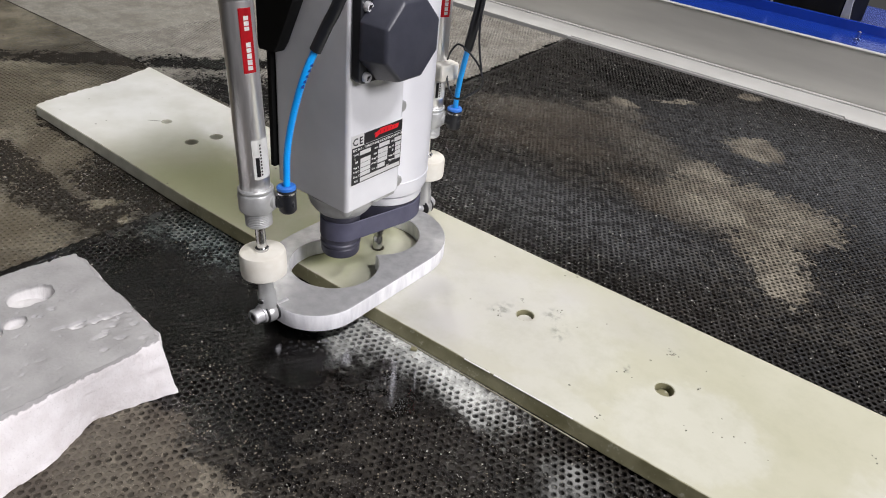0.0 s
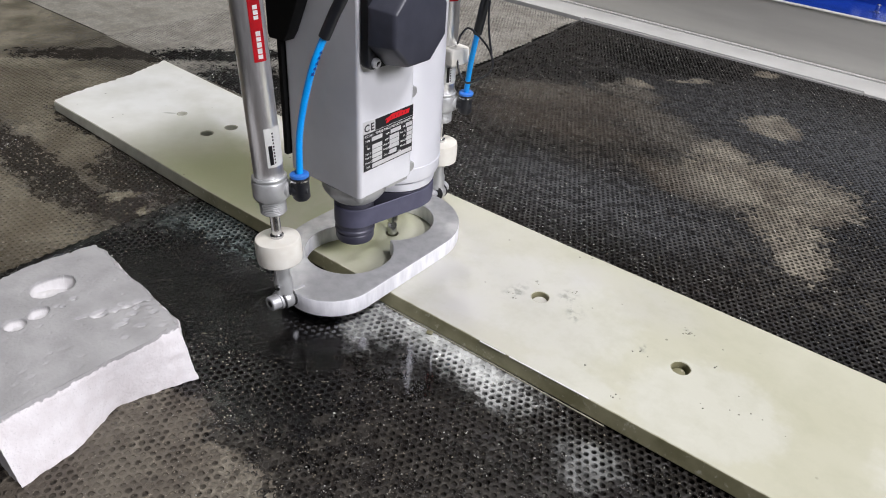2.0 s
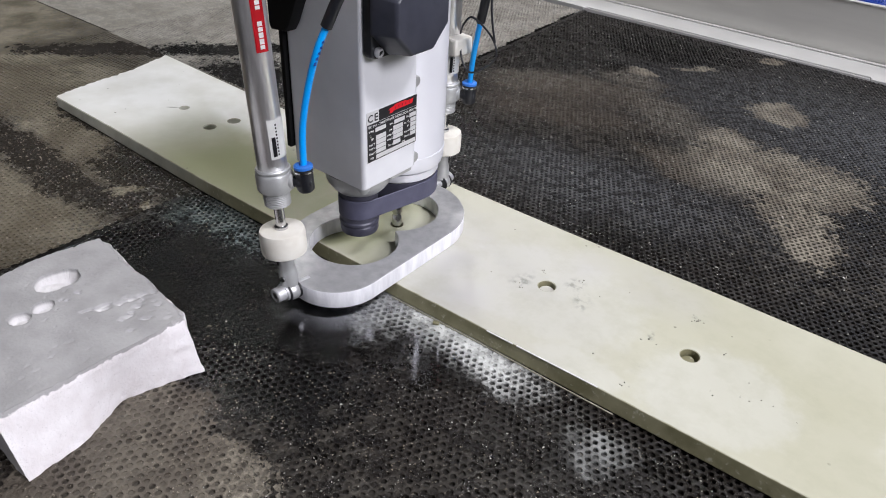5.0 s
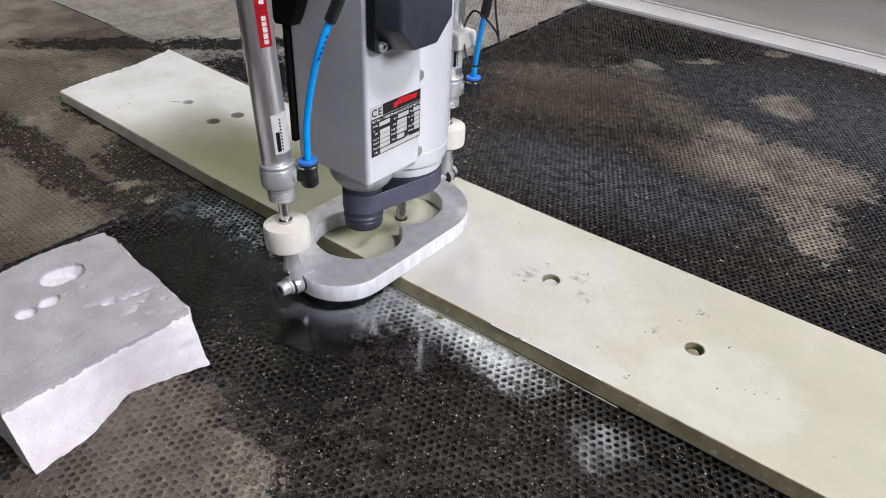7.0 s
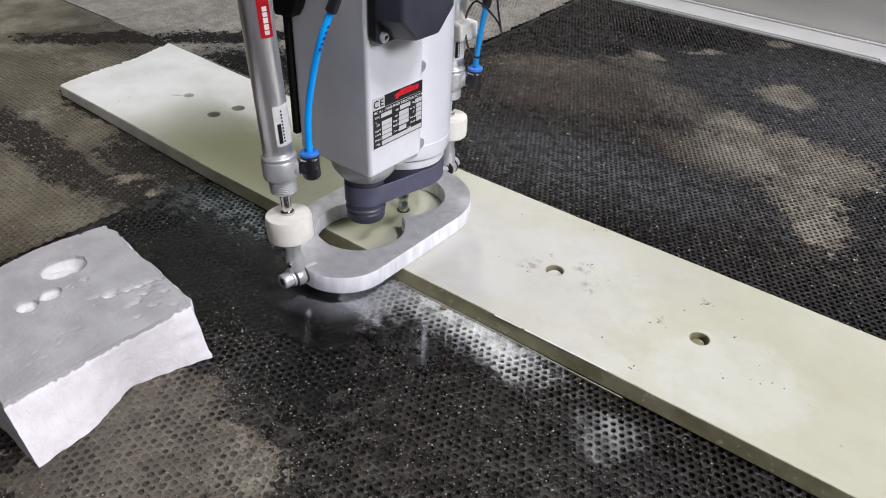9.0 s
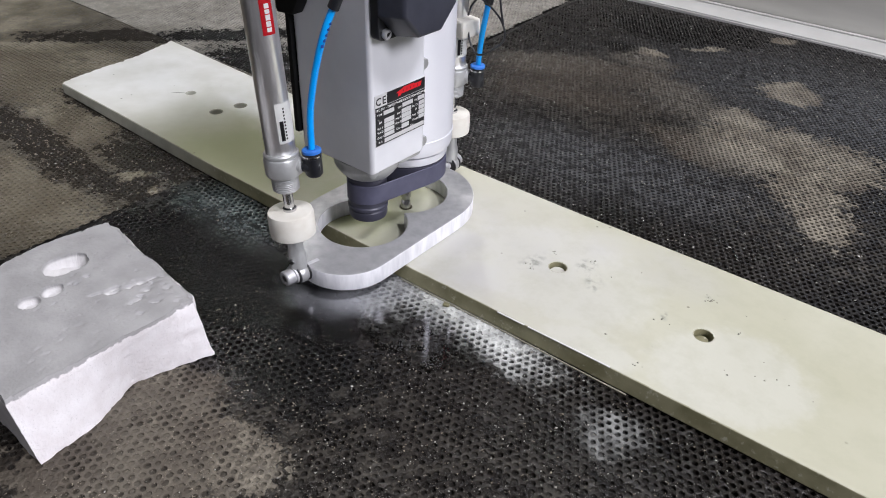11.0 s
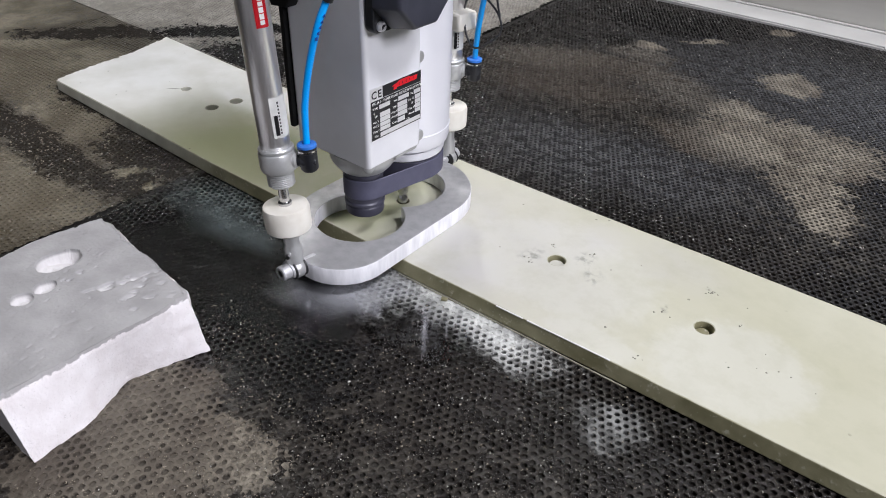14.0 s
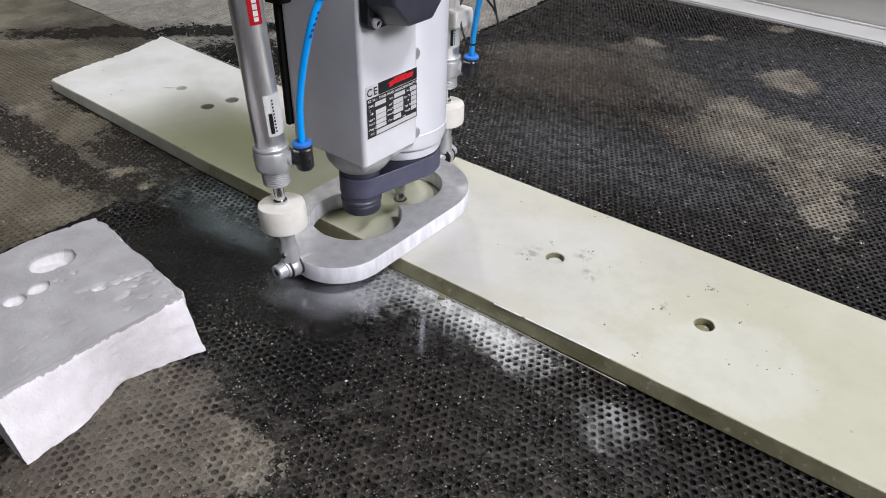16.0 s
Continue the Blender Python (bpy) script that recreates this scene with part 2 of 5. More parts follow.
    if faint:
        col = mix(nt, math_node(nt, "MULTIPLY", blob_mask(nt, vec, faint, 0.6, jit), ramp(nt, mid.outputs[0], 0.35, 0.65, 0.12, 0.45)), col, (0.5, 0.51, 0.49))
    if slurry:
        s = blob_mask(nt, vec, slurry, 0.6, jit)
        col = mix(nt, math_node(nt, "MULTIPLY", s, ramp(nt, mid.outputs[0], 0.32, 0.6, 0.5, 1.0)), col, (0.62, 0.63, 0.6))
    # the pits hold less powder; their shade is also darkened in by depth
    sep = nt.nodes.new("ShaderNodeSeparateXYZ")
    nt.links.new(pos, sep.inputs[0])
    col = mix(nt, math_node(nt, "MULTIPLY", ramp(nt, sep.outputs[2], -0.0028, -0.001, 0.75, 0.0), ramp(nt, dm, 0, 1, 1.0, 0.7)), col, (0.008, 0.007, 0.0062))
    nt.links.new(col, b.inputs["Base Color"])
    rr = nt.nodes.new("ShaderNodeMix")
    rr.inputs[3].default_value = 0.85
    nt.links.new(dm, rr.inputs[0])
    nt.links.new(rough, rr.inputs[2])
    nt.links.new(rr.outputs[0], b.inputs["Roughness"])
    bp = nt.nodes.new("ShaderNodeBump")
    bp.inputs["Strength"].default_value, bp.inputs["Distance"].default_value = 0.7, 0.0015
    nt.links.new(math_node(nt, "ADD", fine.outputs[0], mid.outputs[0]), bp.inputs["Height"])
    nt.links.new(bp.outputs[0], b.inputs["Normal"])
    return m


P, HOLE = 0.0092, 0.0033
M_MAT = rubber(
    "wet_black_rubber",
    dust=[(0.33, 0.69, 0.15, 0.105, 20), (0.235, 0.765, 0.07, 0.05, -30), (0.41, 0.68, 0.08, 0.085, 10), (0.41, 0.585, 0.07, 0.06, 0), (0.455, 0.505, 0.08, 0.042, -60),
          (0.265, 0.975, 0.052, 0.06, 25), (-0.05, 0.995, 0.035, 0.022, 10), (0.03, 1.1, 0.05, 0.012, 35), (0.15, 1.295, 0.026, 0.02, 0),
          (0.085, -0.375, 0.1, 0.1, 10), (0.165, -0.315, 0.055, 0.045, 0), (0.04, -0.3, 0.05, 0.04, 0)],
    slurry=[(0.2, -0.02, 0.13, 0.04, -2), (0.08, -0.045, 0.06, 0.03, -20)],
    haze=[(-0.2, -0.055, 0.1, 0.05, -5)],
    damp=[(-0.1, -0.15, 0.24, 0.11, 0), (0.07, -0.17, 0.13, 0.09, -20), (-0.26, -0.2, 0.08, 0.12, 0), (-0.08, 1.2, 0.2, 0.11, 15), (-0.13, 0.97, 0.045, 0.04, 0)],
    low=(0.16, 0.136, 0.104), high=(0.28, 0.25, 0.195),
    thin=[(0.08, 0.81, 0.16, 0.065, -32), (-0.06, 0.94, 0.1, 0.05, -15), (-0.16, 0.79, 0.16, 0.07, 30), (0.24, 0.6, 0.12, 0.05, -15)],
    faint=[(0.417, -0.055, 0.034, 0.026, 20)],
    dusty=0.15, dry_lit=[(0.3, 0.98, 0.42, 0.3, 10), (0.15, 0.45, 0.3, 0.12, 10), (0.58, 0.86, 0.16, 0.14, 0), (0.75, 0.75, 0.2, 0.15, 0), (0.1, 0.47, 0.2, 0.08, 10)],
    tint=(0.062, 0.05, 0.039), brown=[(-0.1, 0.77, 0.2, 0.11, 35), (-0.08, 0.66, 0.2, 0.07, 15), (0.2, 0.6, 0.08, 0.04, -20), (0.37, 0.655, 0.03, 0.018, 30), (0.47, 0.635, 0.03, 0.016, 30), (0.05, -0.3, 0.06, 0.05, 0), (0.08, -0.385, 0.13, 0.11, 0), (0.12, -0.41, 0.03, 0.02, 20)],
    soil=[(0.34, -0.24, 0.3, 0.14, 0), (0.1, 0.66, 0.35, 0.12, 10), (0.5, 0.45, 0.2, 0.12, 0)])
M_MAT_LEFT = rubber(
    "dusty_rubber",
    dust=[(-0.67, -0.042, 0.23, 0.04, -4), (-0.95, 0.07, 0.26, 0.13, 0), (-0.5, -0.215, 0.19, 0.062, 8), (-0.8, -0.26, 0.3, 0.1, 0), (-1.6, 0.0, 0.6, 0.4, 0)],
    slurry=[], damp=[(-0.6, -0.122, 0.24, 0.036, -3), (-0.42, -0.035, 0.12, 0.05, 0), (-0.375, -0.105, 0.07, 0.035, 0), (-0.62, -0.001, 0.16, 0.012, 0), (-0.97, 0.25, 0.25, 0.042, 46)],
    late=[(-0.39, -0.09, 0.022, 0.014, 20), (-0.332, -0.088, 0.012, 0.007, 20)],
    dusty=0.45, veil=0.34, tone_scale=1.22, low=(0.105, 0.09, 0.06), high=(0.235, 0.212, 0.158), base=(0.02, 0.017, 0.0135), wet_tone=(0.024, 0.02, 0.0155),
    brown=[(-0.45, -0.24, 0.22, 0.1, 0), (-0.55, -0.06, 0.16, 0.06, 0), (-0.9, 0.0, 0.2, 0.1, 0)], tint=(0.1, 0.083, 0.055))
M_MAT_FAR = rubber("grey_rubber", dust=[(-1.1, 0.75, 0.5, 0.8, 0), (-0.6, 1.0, 0.5, 0.6, 0), (-1.3, 0.4, 0.3, 0.3, 0)], slurry=[], damp=[(-0.81, 0.42, 0.2, 0.05, 46), (-0.58, 0.38, 0.2, 0.1, 20)], dusty=0.5, veil=0.65, tone_scale=1.7, low=(0.17, 0.158, 0.137), high=(0.225, 0.213, 0.187))


def stone_material():
    m = bpy.data.materials.new("honed_pale_stone")
    m.use_nodes = True
    nt = m.node_tree
    b = nt.nodes["Principled BSDF"]
    pos, vec = warped(nt, 0.03, 7)
    big = noise_tex(nt, pos, 4, 5)
    fine = noise_tex(nt, pos, 160, 4)
    col = mix(nt, ramp(nt, big.outputs[0], 0.35, 0.65), (0.44, 0.43, 0.325), (0.495, 0.485, 0.39))
    # dried milky film
    film = blob_mask(nt, vec, [(0.475, 0.075, 0.085, 0.075, 25), (0.24, 0.11, 0.13, 0.09, 0), (0.1, 0.06, 0.12, 0.06, 0), (0.34, 0.02, 0.06, 0.03, 0), (0.75, 0.12, 0.12, 0.08, 0)], 0.22, ramp(nt, noise_tex(nt, pos, 55, 5).outputs[0], 0.3, 0.7, -0.12, 0.12))
    col = mix(nt, math_node(nt, "MULTIPLY", film, 0.34), col, (0.6, 0.6, 0.57))
    grey = blob_mask(nt, vec, [(0.13, 0.1, 0.2, 0.16, -20), (0.3, 0.2, 0.12, 0.05, 0)], 0.8)
    col = mix(nt, math_node(nt, "MULTIPLY", grey, ramp(nt, noise_tex(nt, pos, 9, 5).outputs[0], 0.35, 0.65, 0.25, 0.8)), col, (0.5, 0.49, 0.475))
    veil = noise_tex(nt, pos, 26, 7, 0.65)
    col = mix(nt, ramp(nt, veil.outputs[0], 0.45, 0.7, 0.0, 0.3), col, (0.34, 0.335, 0.24))
    # greenish wet tone, with the head's shadow put into the colour
    damp = blob_mask(nt, vec, [(-0.28, 0.1, 0.2, 0.2, 0), (-0.05, 0.08, 0.1, 0.1, 0)], 0.8)
    col = mix(nt, math_node(nt, "MULTIPLY", damp, 0.8), col, (0.315, 0.335, 0.155))
    # dried white film; the far end's stronger light is painted in with it
    powder = blob_mask(nt, vec, [(-0.72, 0.14, 0.3, 0.22, 0), (-0.5, 0.21, 0.26, 0.07, -8)], 0.7)
    col = mix(nt, math_node(nt, "MULTIPLY", powder, ramp(nt, noise_tex(nt, pos, 11, 4).outputs[0], 0.35, 0.6, 0.7, 1.0)), col, (0.84, 0.84, 0.82))
    slit = blob_mask(nt, pos, [(-0.568, 0.121, 0.013, 0.0022, 40)], 0.6)
    col = mix(nt, math_node(nt, "MULTIPLY", slit, 0.7), col, (0.16, 0.16, 0.12))
    # grey smears round a bore, and specks
    smear = blob_mask(nt, vec, [(0.205, 0.11, 0.014, 0.02, 0), (0.262, 0.15, 0.014, 0.016, 0), (0.285, 0.125, 0.012, 0.018, 20), (0.408, 0.19, 0.009, 0.007, 0), (0.38, 0.117, 0.006, 0.005, 0)], 0.8)
    sp = noise_tex(nt, pos, 95, 3)
    col = mix(nt, math_node(nt, "MULTIPLY", smear, ramp(nt, sp.outputs[0], 0.45, 0.62, 0, 0.75)), col, (0.2, 0.2, 0.17))
    vo = nt.nodes.new("ShaderNodeTexVoronoi")
    vo.inputs["Scale"].default_value = 34
    nt.links.new(pos, vo.inputs["Vector"])
    speck = math_node(nt, "MULTIPLY", ramp(nt, vo.outputs["Distance"], 0.04, 0.07, 1, 0), ramp(nt, noise_tex(nt, pos, 14, 2).outputs[0], 0.47, 0.53))
    col = mix(nt, math_node(nt, "MULTIPLY", speck, 0.8), col, (0.16, 0.15, 0.11))
    nt.links.new(col, b.inputs["Base Color"])
    nt.links.new(ramp(nt, big.outputs[0], 0.35, 0.65, 0.28, 0.5), b.inputs["Roughness"])
    bp = nt.nodes.new("ShaderNodeBump")
    bp.inputs["Strength"].default_value, bp.inputs["Distance"].default_value = 0.12, 0.0006
    nt.links.new(fine.outputs[0], bp.inputs["Height"])
    nt.links.new(bp.outputs[0], b.inputs["Normal"])
    return m


M_STONE = stone_material()


def stone_edge_material():
    """Sawn edge: wet olive, partly painted shade; dusty white broken end, partly painted light."""
    m = bpy.data.materials.new("sawn_stone_edge")
    m.use_nodes = True
    nt = m.node_tree
    b = nt.nodes["Principled BSDF"]
    pos, vec = warped(nt, 0.03, 8)
    n = noise_tex(nt, pos, 30, 5)
    f = noise_tex(nt, pos, 170, 4)
    col = mix(nt, ramp(nt, n.outputs[0], 0.35, 0.65), (0.165, 0.155, 0.085), (0.255, 0.24, 0.145))
    col = mix(nt, ramp(nt, f.outputs[0], 0.6, 0.72, 0, 0.5), col, (0.5, 0.49, 0.41))
    dry_lit = blob_mask(nt, vec, [(-0.74, 0.1, 0.44, 0.5, 0)], 0.6)
    col = mix(nt, math_node(nt, "MULTIPLY", dry_lit, ramp(nt, n.outputs[0], 0.3, 0.6, 0.7, 1.0)), col, (0.68, 0.68, 0.6))
    nt.links.new(col, b.inputs["Base Color"])
    nt.links.new(ramp(nt, n.outputs[0], 0.35, 0.65, 0.3, 0.6), b.inputs["Roughness"])
    bp = nt.nodes.new("ShaderNodeBump")
    bp.inputs["Strength"].default_value, bp.inputs["Distance"].default_value = 0.4, 0.001
    nt.links.new(f.outputs[0], bp.inputs["Height"])
    nt.links.new(bp.outputs[0], b.inputs["Normal"])
    return m


M_STONE_EDGE = stone_edge_material()
M_ARRIS = mat("wet_polished_arris", (0.36, 0.35, 0.25), 0.25, 0, (0.52, 0.51, 0.42), 60, bump=0.2, bump_scale=90)
M_CONC_TOP = mat("damp_concrete", (0.27, 0.265, 0.265), 0.72, 0, (0.34, 0.334, 0.334), 30, 10, bump=0.5, bump_scale=300, bump_dist=0.0012)
CT = M_CONC_TOP.node_tree
ct_sep = CT.nodes.new("ShaderNodeSeparateXYZ")
CT.links.new(next(n for n in CT.nodes if n.type == "TEX_COORD").outputs["Object"], ct_sep.inputs[0])
ct_bsdf = CT.nodes["Principled BSDF"]
ct_old = ct_bsdf.inputs["Base Color"].links[0].from_socket
# the milled hollows show fresh pale concrete
CT.links.new(mix(CT, ramp(CT, ct_sep.outputs[2], 0.0742, 0.0715), ct_old, (0.58, 0.565, 0.565)), ct_bsdf.inputs["Base Color"])
M_CONC = mat("broken_concrete", (0.74, 0.70, 0.705), 0.85, 0, (0.83, 0.80, 0.81), 45, 8, bump=0.6, bump_scale=330, bump_dist=0.0012)
CB = M_CONC.node_tree
cb_pos = next(n for n in CB.nodes if n.type == "TEX_COORD").outputs["Object"]
cb_sep = CB.nodes.new("ShaderNodeSeparateXYZ")
CB.links.new(cb_pos, cb_sep.inputs[0])
cb_bsdf = CB.nodes["Principled BSDF"]
cb_old = cb_bsdf.inputs["Base Color"].links[0].from_socket
# damp grey skin reaches a little way down the broken sides
cb_skin = math_node(CB, "ADD", cb_sep.outputs[2], ramp(CB, noise_tex(CB, cb_pos, 120, 4).outputs[0], 0.3, 0.7, -0.0018, 0.0018))
CB.links.new(mix(CB, ramp(CB, cb_skin, 0.0712, 0.0726), mix(CB, ramp(CB, noise_tex(CB, cb_pos, 500, 3).outputs[0], 0.62, 0.7, 0.0, 0.35), cb_old, (0.45, 0.43, 0.42)), (0.33, 0.322, 0.32)), cb_bsdf.inputs["Base Color"])
# one aluminium twice: darker top, lighter sides, their light put into the colour
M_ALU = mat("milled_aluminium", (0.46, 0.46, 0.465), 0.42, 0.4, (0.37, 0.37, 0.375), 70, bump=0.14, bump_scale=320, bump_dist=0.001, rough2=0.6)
M_ALU_SIDE = mat("lightened_aluminium_side", (0.88, 0.88, 0.91), 0.28, 0.12, (0.68, 0.68, 0.72), 60, bump=0.3, bump_scale=240, bump_dist=0.001, rough2=0.55, stretch=(1.5, 1.5, 0.35))
M_TUBE = mat("brushed_steel", (0.86, 0.85, 0.85), 0.3, 0.85, (0.70, 0.69, 0.69), 30, bump=0.05, stretch=(8, 8, 1))
M_STEEL = mat("dull_bright_steel", (0.8, 0.8, 0.82), 0.3, 0.6, (0.6, 0.6, 0.62), 120)
M_PULLEY = mat("dark_pulley", (0.04, 0.04, 0.06), 0.42, 0.1, (0.055, 0.055, 0.08), 60)
M_CHROME = mat("bright_steel", (0.65, 0.65, 0.66), 0.15, 1.0, (0.5, 0.5, 0.5), 150)
M_CAST = mat("die_cast", (0.55, 0.56, 0.56), 0.42, 0.6, (0.48, 0.48, 0.48), 60, bump=0.2, bump_scale=400)
M_BODY = mat("grey_enamel", (0.76, 0.765, 0.795), 0.34, 0.12, (0.70, 0.705, 0.735), 22, 8, bump=0.2, bump_scale=420)
M_HOUSING = mat("silver_enamel", (0.78, 0.785, 0.83), 0.3, 0.2, (0.74, 0.745, 0.79), 15, bump=0.06)
M_BLACK = mat("black_plastic", (0.010, 0.011, 0.014), 0.36, 0, (0.014, 0.015, 0.019), 90, bump=0.1, bump_scale=700, spec=0.45)
M_CAP = mat("slate_plastic", (0.034, 0.036, 0.05), 0.4, 0, (0.042, 0.044, 0.06), 90, bump=0.12, bump_scale=700, spec=0.5)
M_DULL = mat("dull_black", (0.004, 0.004, 0.0045), 0.6, 0, (0.007, 0.007, 0.007), 30, spec=0.15)
M_WHITE = mat("white_nylon", (0.74, 0.72, 0.66), 0.55, 0, (0.64, 0.61, 0.54), 45, bump=0.15, bump_scale=250)
M_BELT = mat("blue_grey_belt", (0.065, 0.065, 0.105), 0.55, 0, (0.08, 0.08, 0.125), 60, bump=0.1)
M_BLUE_TUBE = mat("blue_air_tube", (0.0, 0.3, 0.85), 0.28, 0, (0.0, 0.34, 0.88), 50)
M_COLLET = mat("blue_collet", (0.03, 0.16, 0.55), 0.4, 0, (0.05, 0.2, 0.6), 50)
M_INK = mat("dark_ink", (0.012, 0.012, 0.014), 0.45)
M_INK_BLUE = mat("blue_ink", (0.0, 0.03, 0.2), 0.4)
M_RED = mat("red_print", (0.62, 0.012, 0.02), 0.4, 0, (0.55, 0.01, 0.02), 90)
M_PAPER = mat("label_white", (0.9, 0.9, 0.88), 0.45, 0, (0.84, 0.84, 0.82), 120)
M_PLATE = mat("nameplate_silver", (0.72, 0.72, 0.72), 0.35, 0.3, (0.66, 0.66, 0.66), 60)
M_RAIL = mat("galvanised_rail", (0.53, 0.525, 0.51), 0.5, 0.15, (0.47, 0.465, 0.45), 9, bump=0.1)
M_PANEL = mat("stainless_panel", (0.56, 0.55, 0.515), 0.42, 0.35, (0.5, 0.49, 0.46), 4, bump=0.04, stretch=(1, 8, 8))
M_BLUE = mat("blue_enamel", (0.008, 0.034, 0.27), 0.22, 0, (0.01, 0.042, 0.31), 8, bump=0.05)
M_HALL = mat("hall_plaster", (0.15, 0.15, 0.15), 0.8, 0, (0.11, 0.11, 0.11), 0.8)
M_CRUMB = mat("dried_sludge", (0.045, 0.036, 0.026), 0.6, 0, (0.28, 0.24, 0.185), 70)
M_BEAD = mat("wet_slurry", (0.26, 0.25, 0.19), 0.12, 0, (0.36, 0.35, 0.28), 70)
M_GLINT = mat("glint_white", (0.8, 0.8, 0.77), 0.1, 0, (0.88, 0.88, 0.86), 60)
M_SLOT = mat("slot_grey", (0.28, 0.28, 0.28), 0.6, 0, (0.34, 0.34, 0.34), 20)
M_CHIP = mat("stone_chip_mix", (0.07, 0.07, 0.05), 0.5, 0, (0.35, 0.34, 0.28), 130)
M_GRIT = mat("stone_grit", (0.16, 0.15, 0.13), 0.25, 0, (0.5, 0.49, 0.45), 60)


def film_material(name, colour, body, rough, seed):
    """Thin water film: clear towards its edge; body is how milky it is."""
    m = bpy.data.materials.new(name)
    m.use_nodes = True
    nt = m.node_tree
    nt.nodes.remove(nt.nodes["Principled BSDF"])
    out = nt.nodes["Material Output"]
    tc = nt.nodes.new("ShaderNodeTexCoord")
    n = noise_tex(nt, tc.outputs["Object"], 18 + seed, 4)
    ln = nt.nodes.new("ShaderNodeVectorMath")
    ln.operation = "LENGTH"
    nt.links.new(tc.outputs["Object"], ln.inputs[0])
    att = nt.nodes.new("ShaderNodeAttribute")
    att.attribute_name = "inside"
    edge = math_node(nt, "MULTIPLY", ramp(nt, att.outputs["Fac"], 0.0, 0.95), ramp(nt, n.outputs[0], 0.3, 0.6, 0.45, 1.0))
    clear = nt.nodes.new("ShaderNodeBsdfTransparent")
    milk = nt.nodes.new("ShaderNodeBsdfDiffuse")
    milk.inputs[0].default_value = (*colour, 1)
    gloss = nt.nodes.new("ShaderNodeBsdfGlossy")
    gloss.inputs["Roughness"].default_value = rough
    fr = nt.nodes.new("ShaderNodeFresnel")
    fr.inputs[0].default_value = 1.33
    m1 = nt.nodes.new("ShaderNodeMixShader")
    nt.links.new(math_node(nt, "MULTIPLY", edge, body), m1.inputs[0])
    nt.links.new(clear.outputs[0], m1.inputs[1])
    nt.links.new(milk.outputs[0], m1.inputs[2])
    m2 = nt.nodes.new("ShaderNodeMixShader")
    nt.links.new(math_node(nt, "MULTIPLY", fr.outputs[0], ramp(nt, att.outputs["Fac"], 0.0, 0.15)), m2.inputs[0])
    nt.links.new(m1.outputs[0], m2.inputs[1])
    nt.links.new(gloss.outputs[0], m2.inputs[2])
    nt.links.new(m2.outputs[0], out.inputs[0])
    return m


M_WATER = film_material("clear_water_film", (0.1, 0.1, 0.1), 0.02, 0.06, 0)
M_SLURRY = film_material("milky_slurry_film", (0.64, 0.65, 0.69), 0.42, 0.12, 3)
# milky film for the painted reflection streaks by the foot
M_STREAK = film_material("painted_streak_film", (0.66, 0.66, 0.7), 0.36, 0.12, 7)
M_MIST = film_material("thin_teal_film", (0.3, 0.36, 0.36), 0.3, 0.15, 5)


# ---------- mats and floor ----------


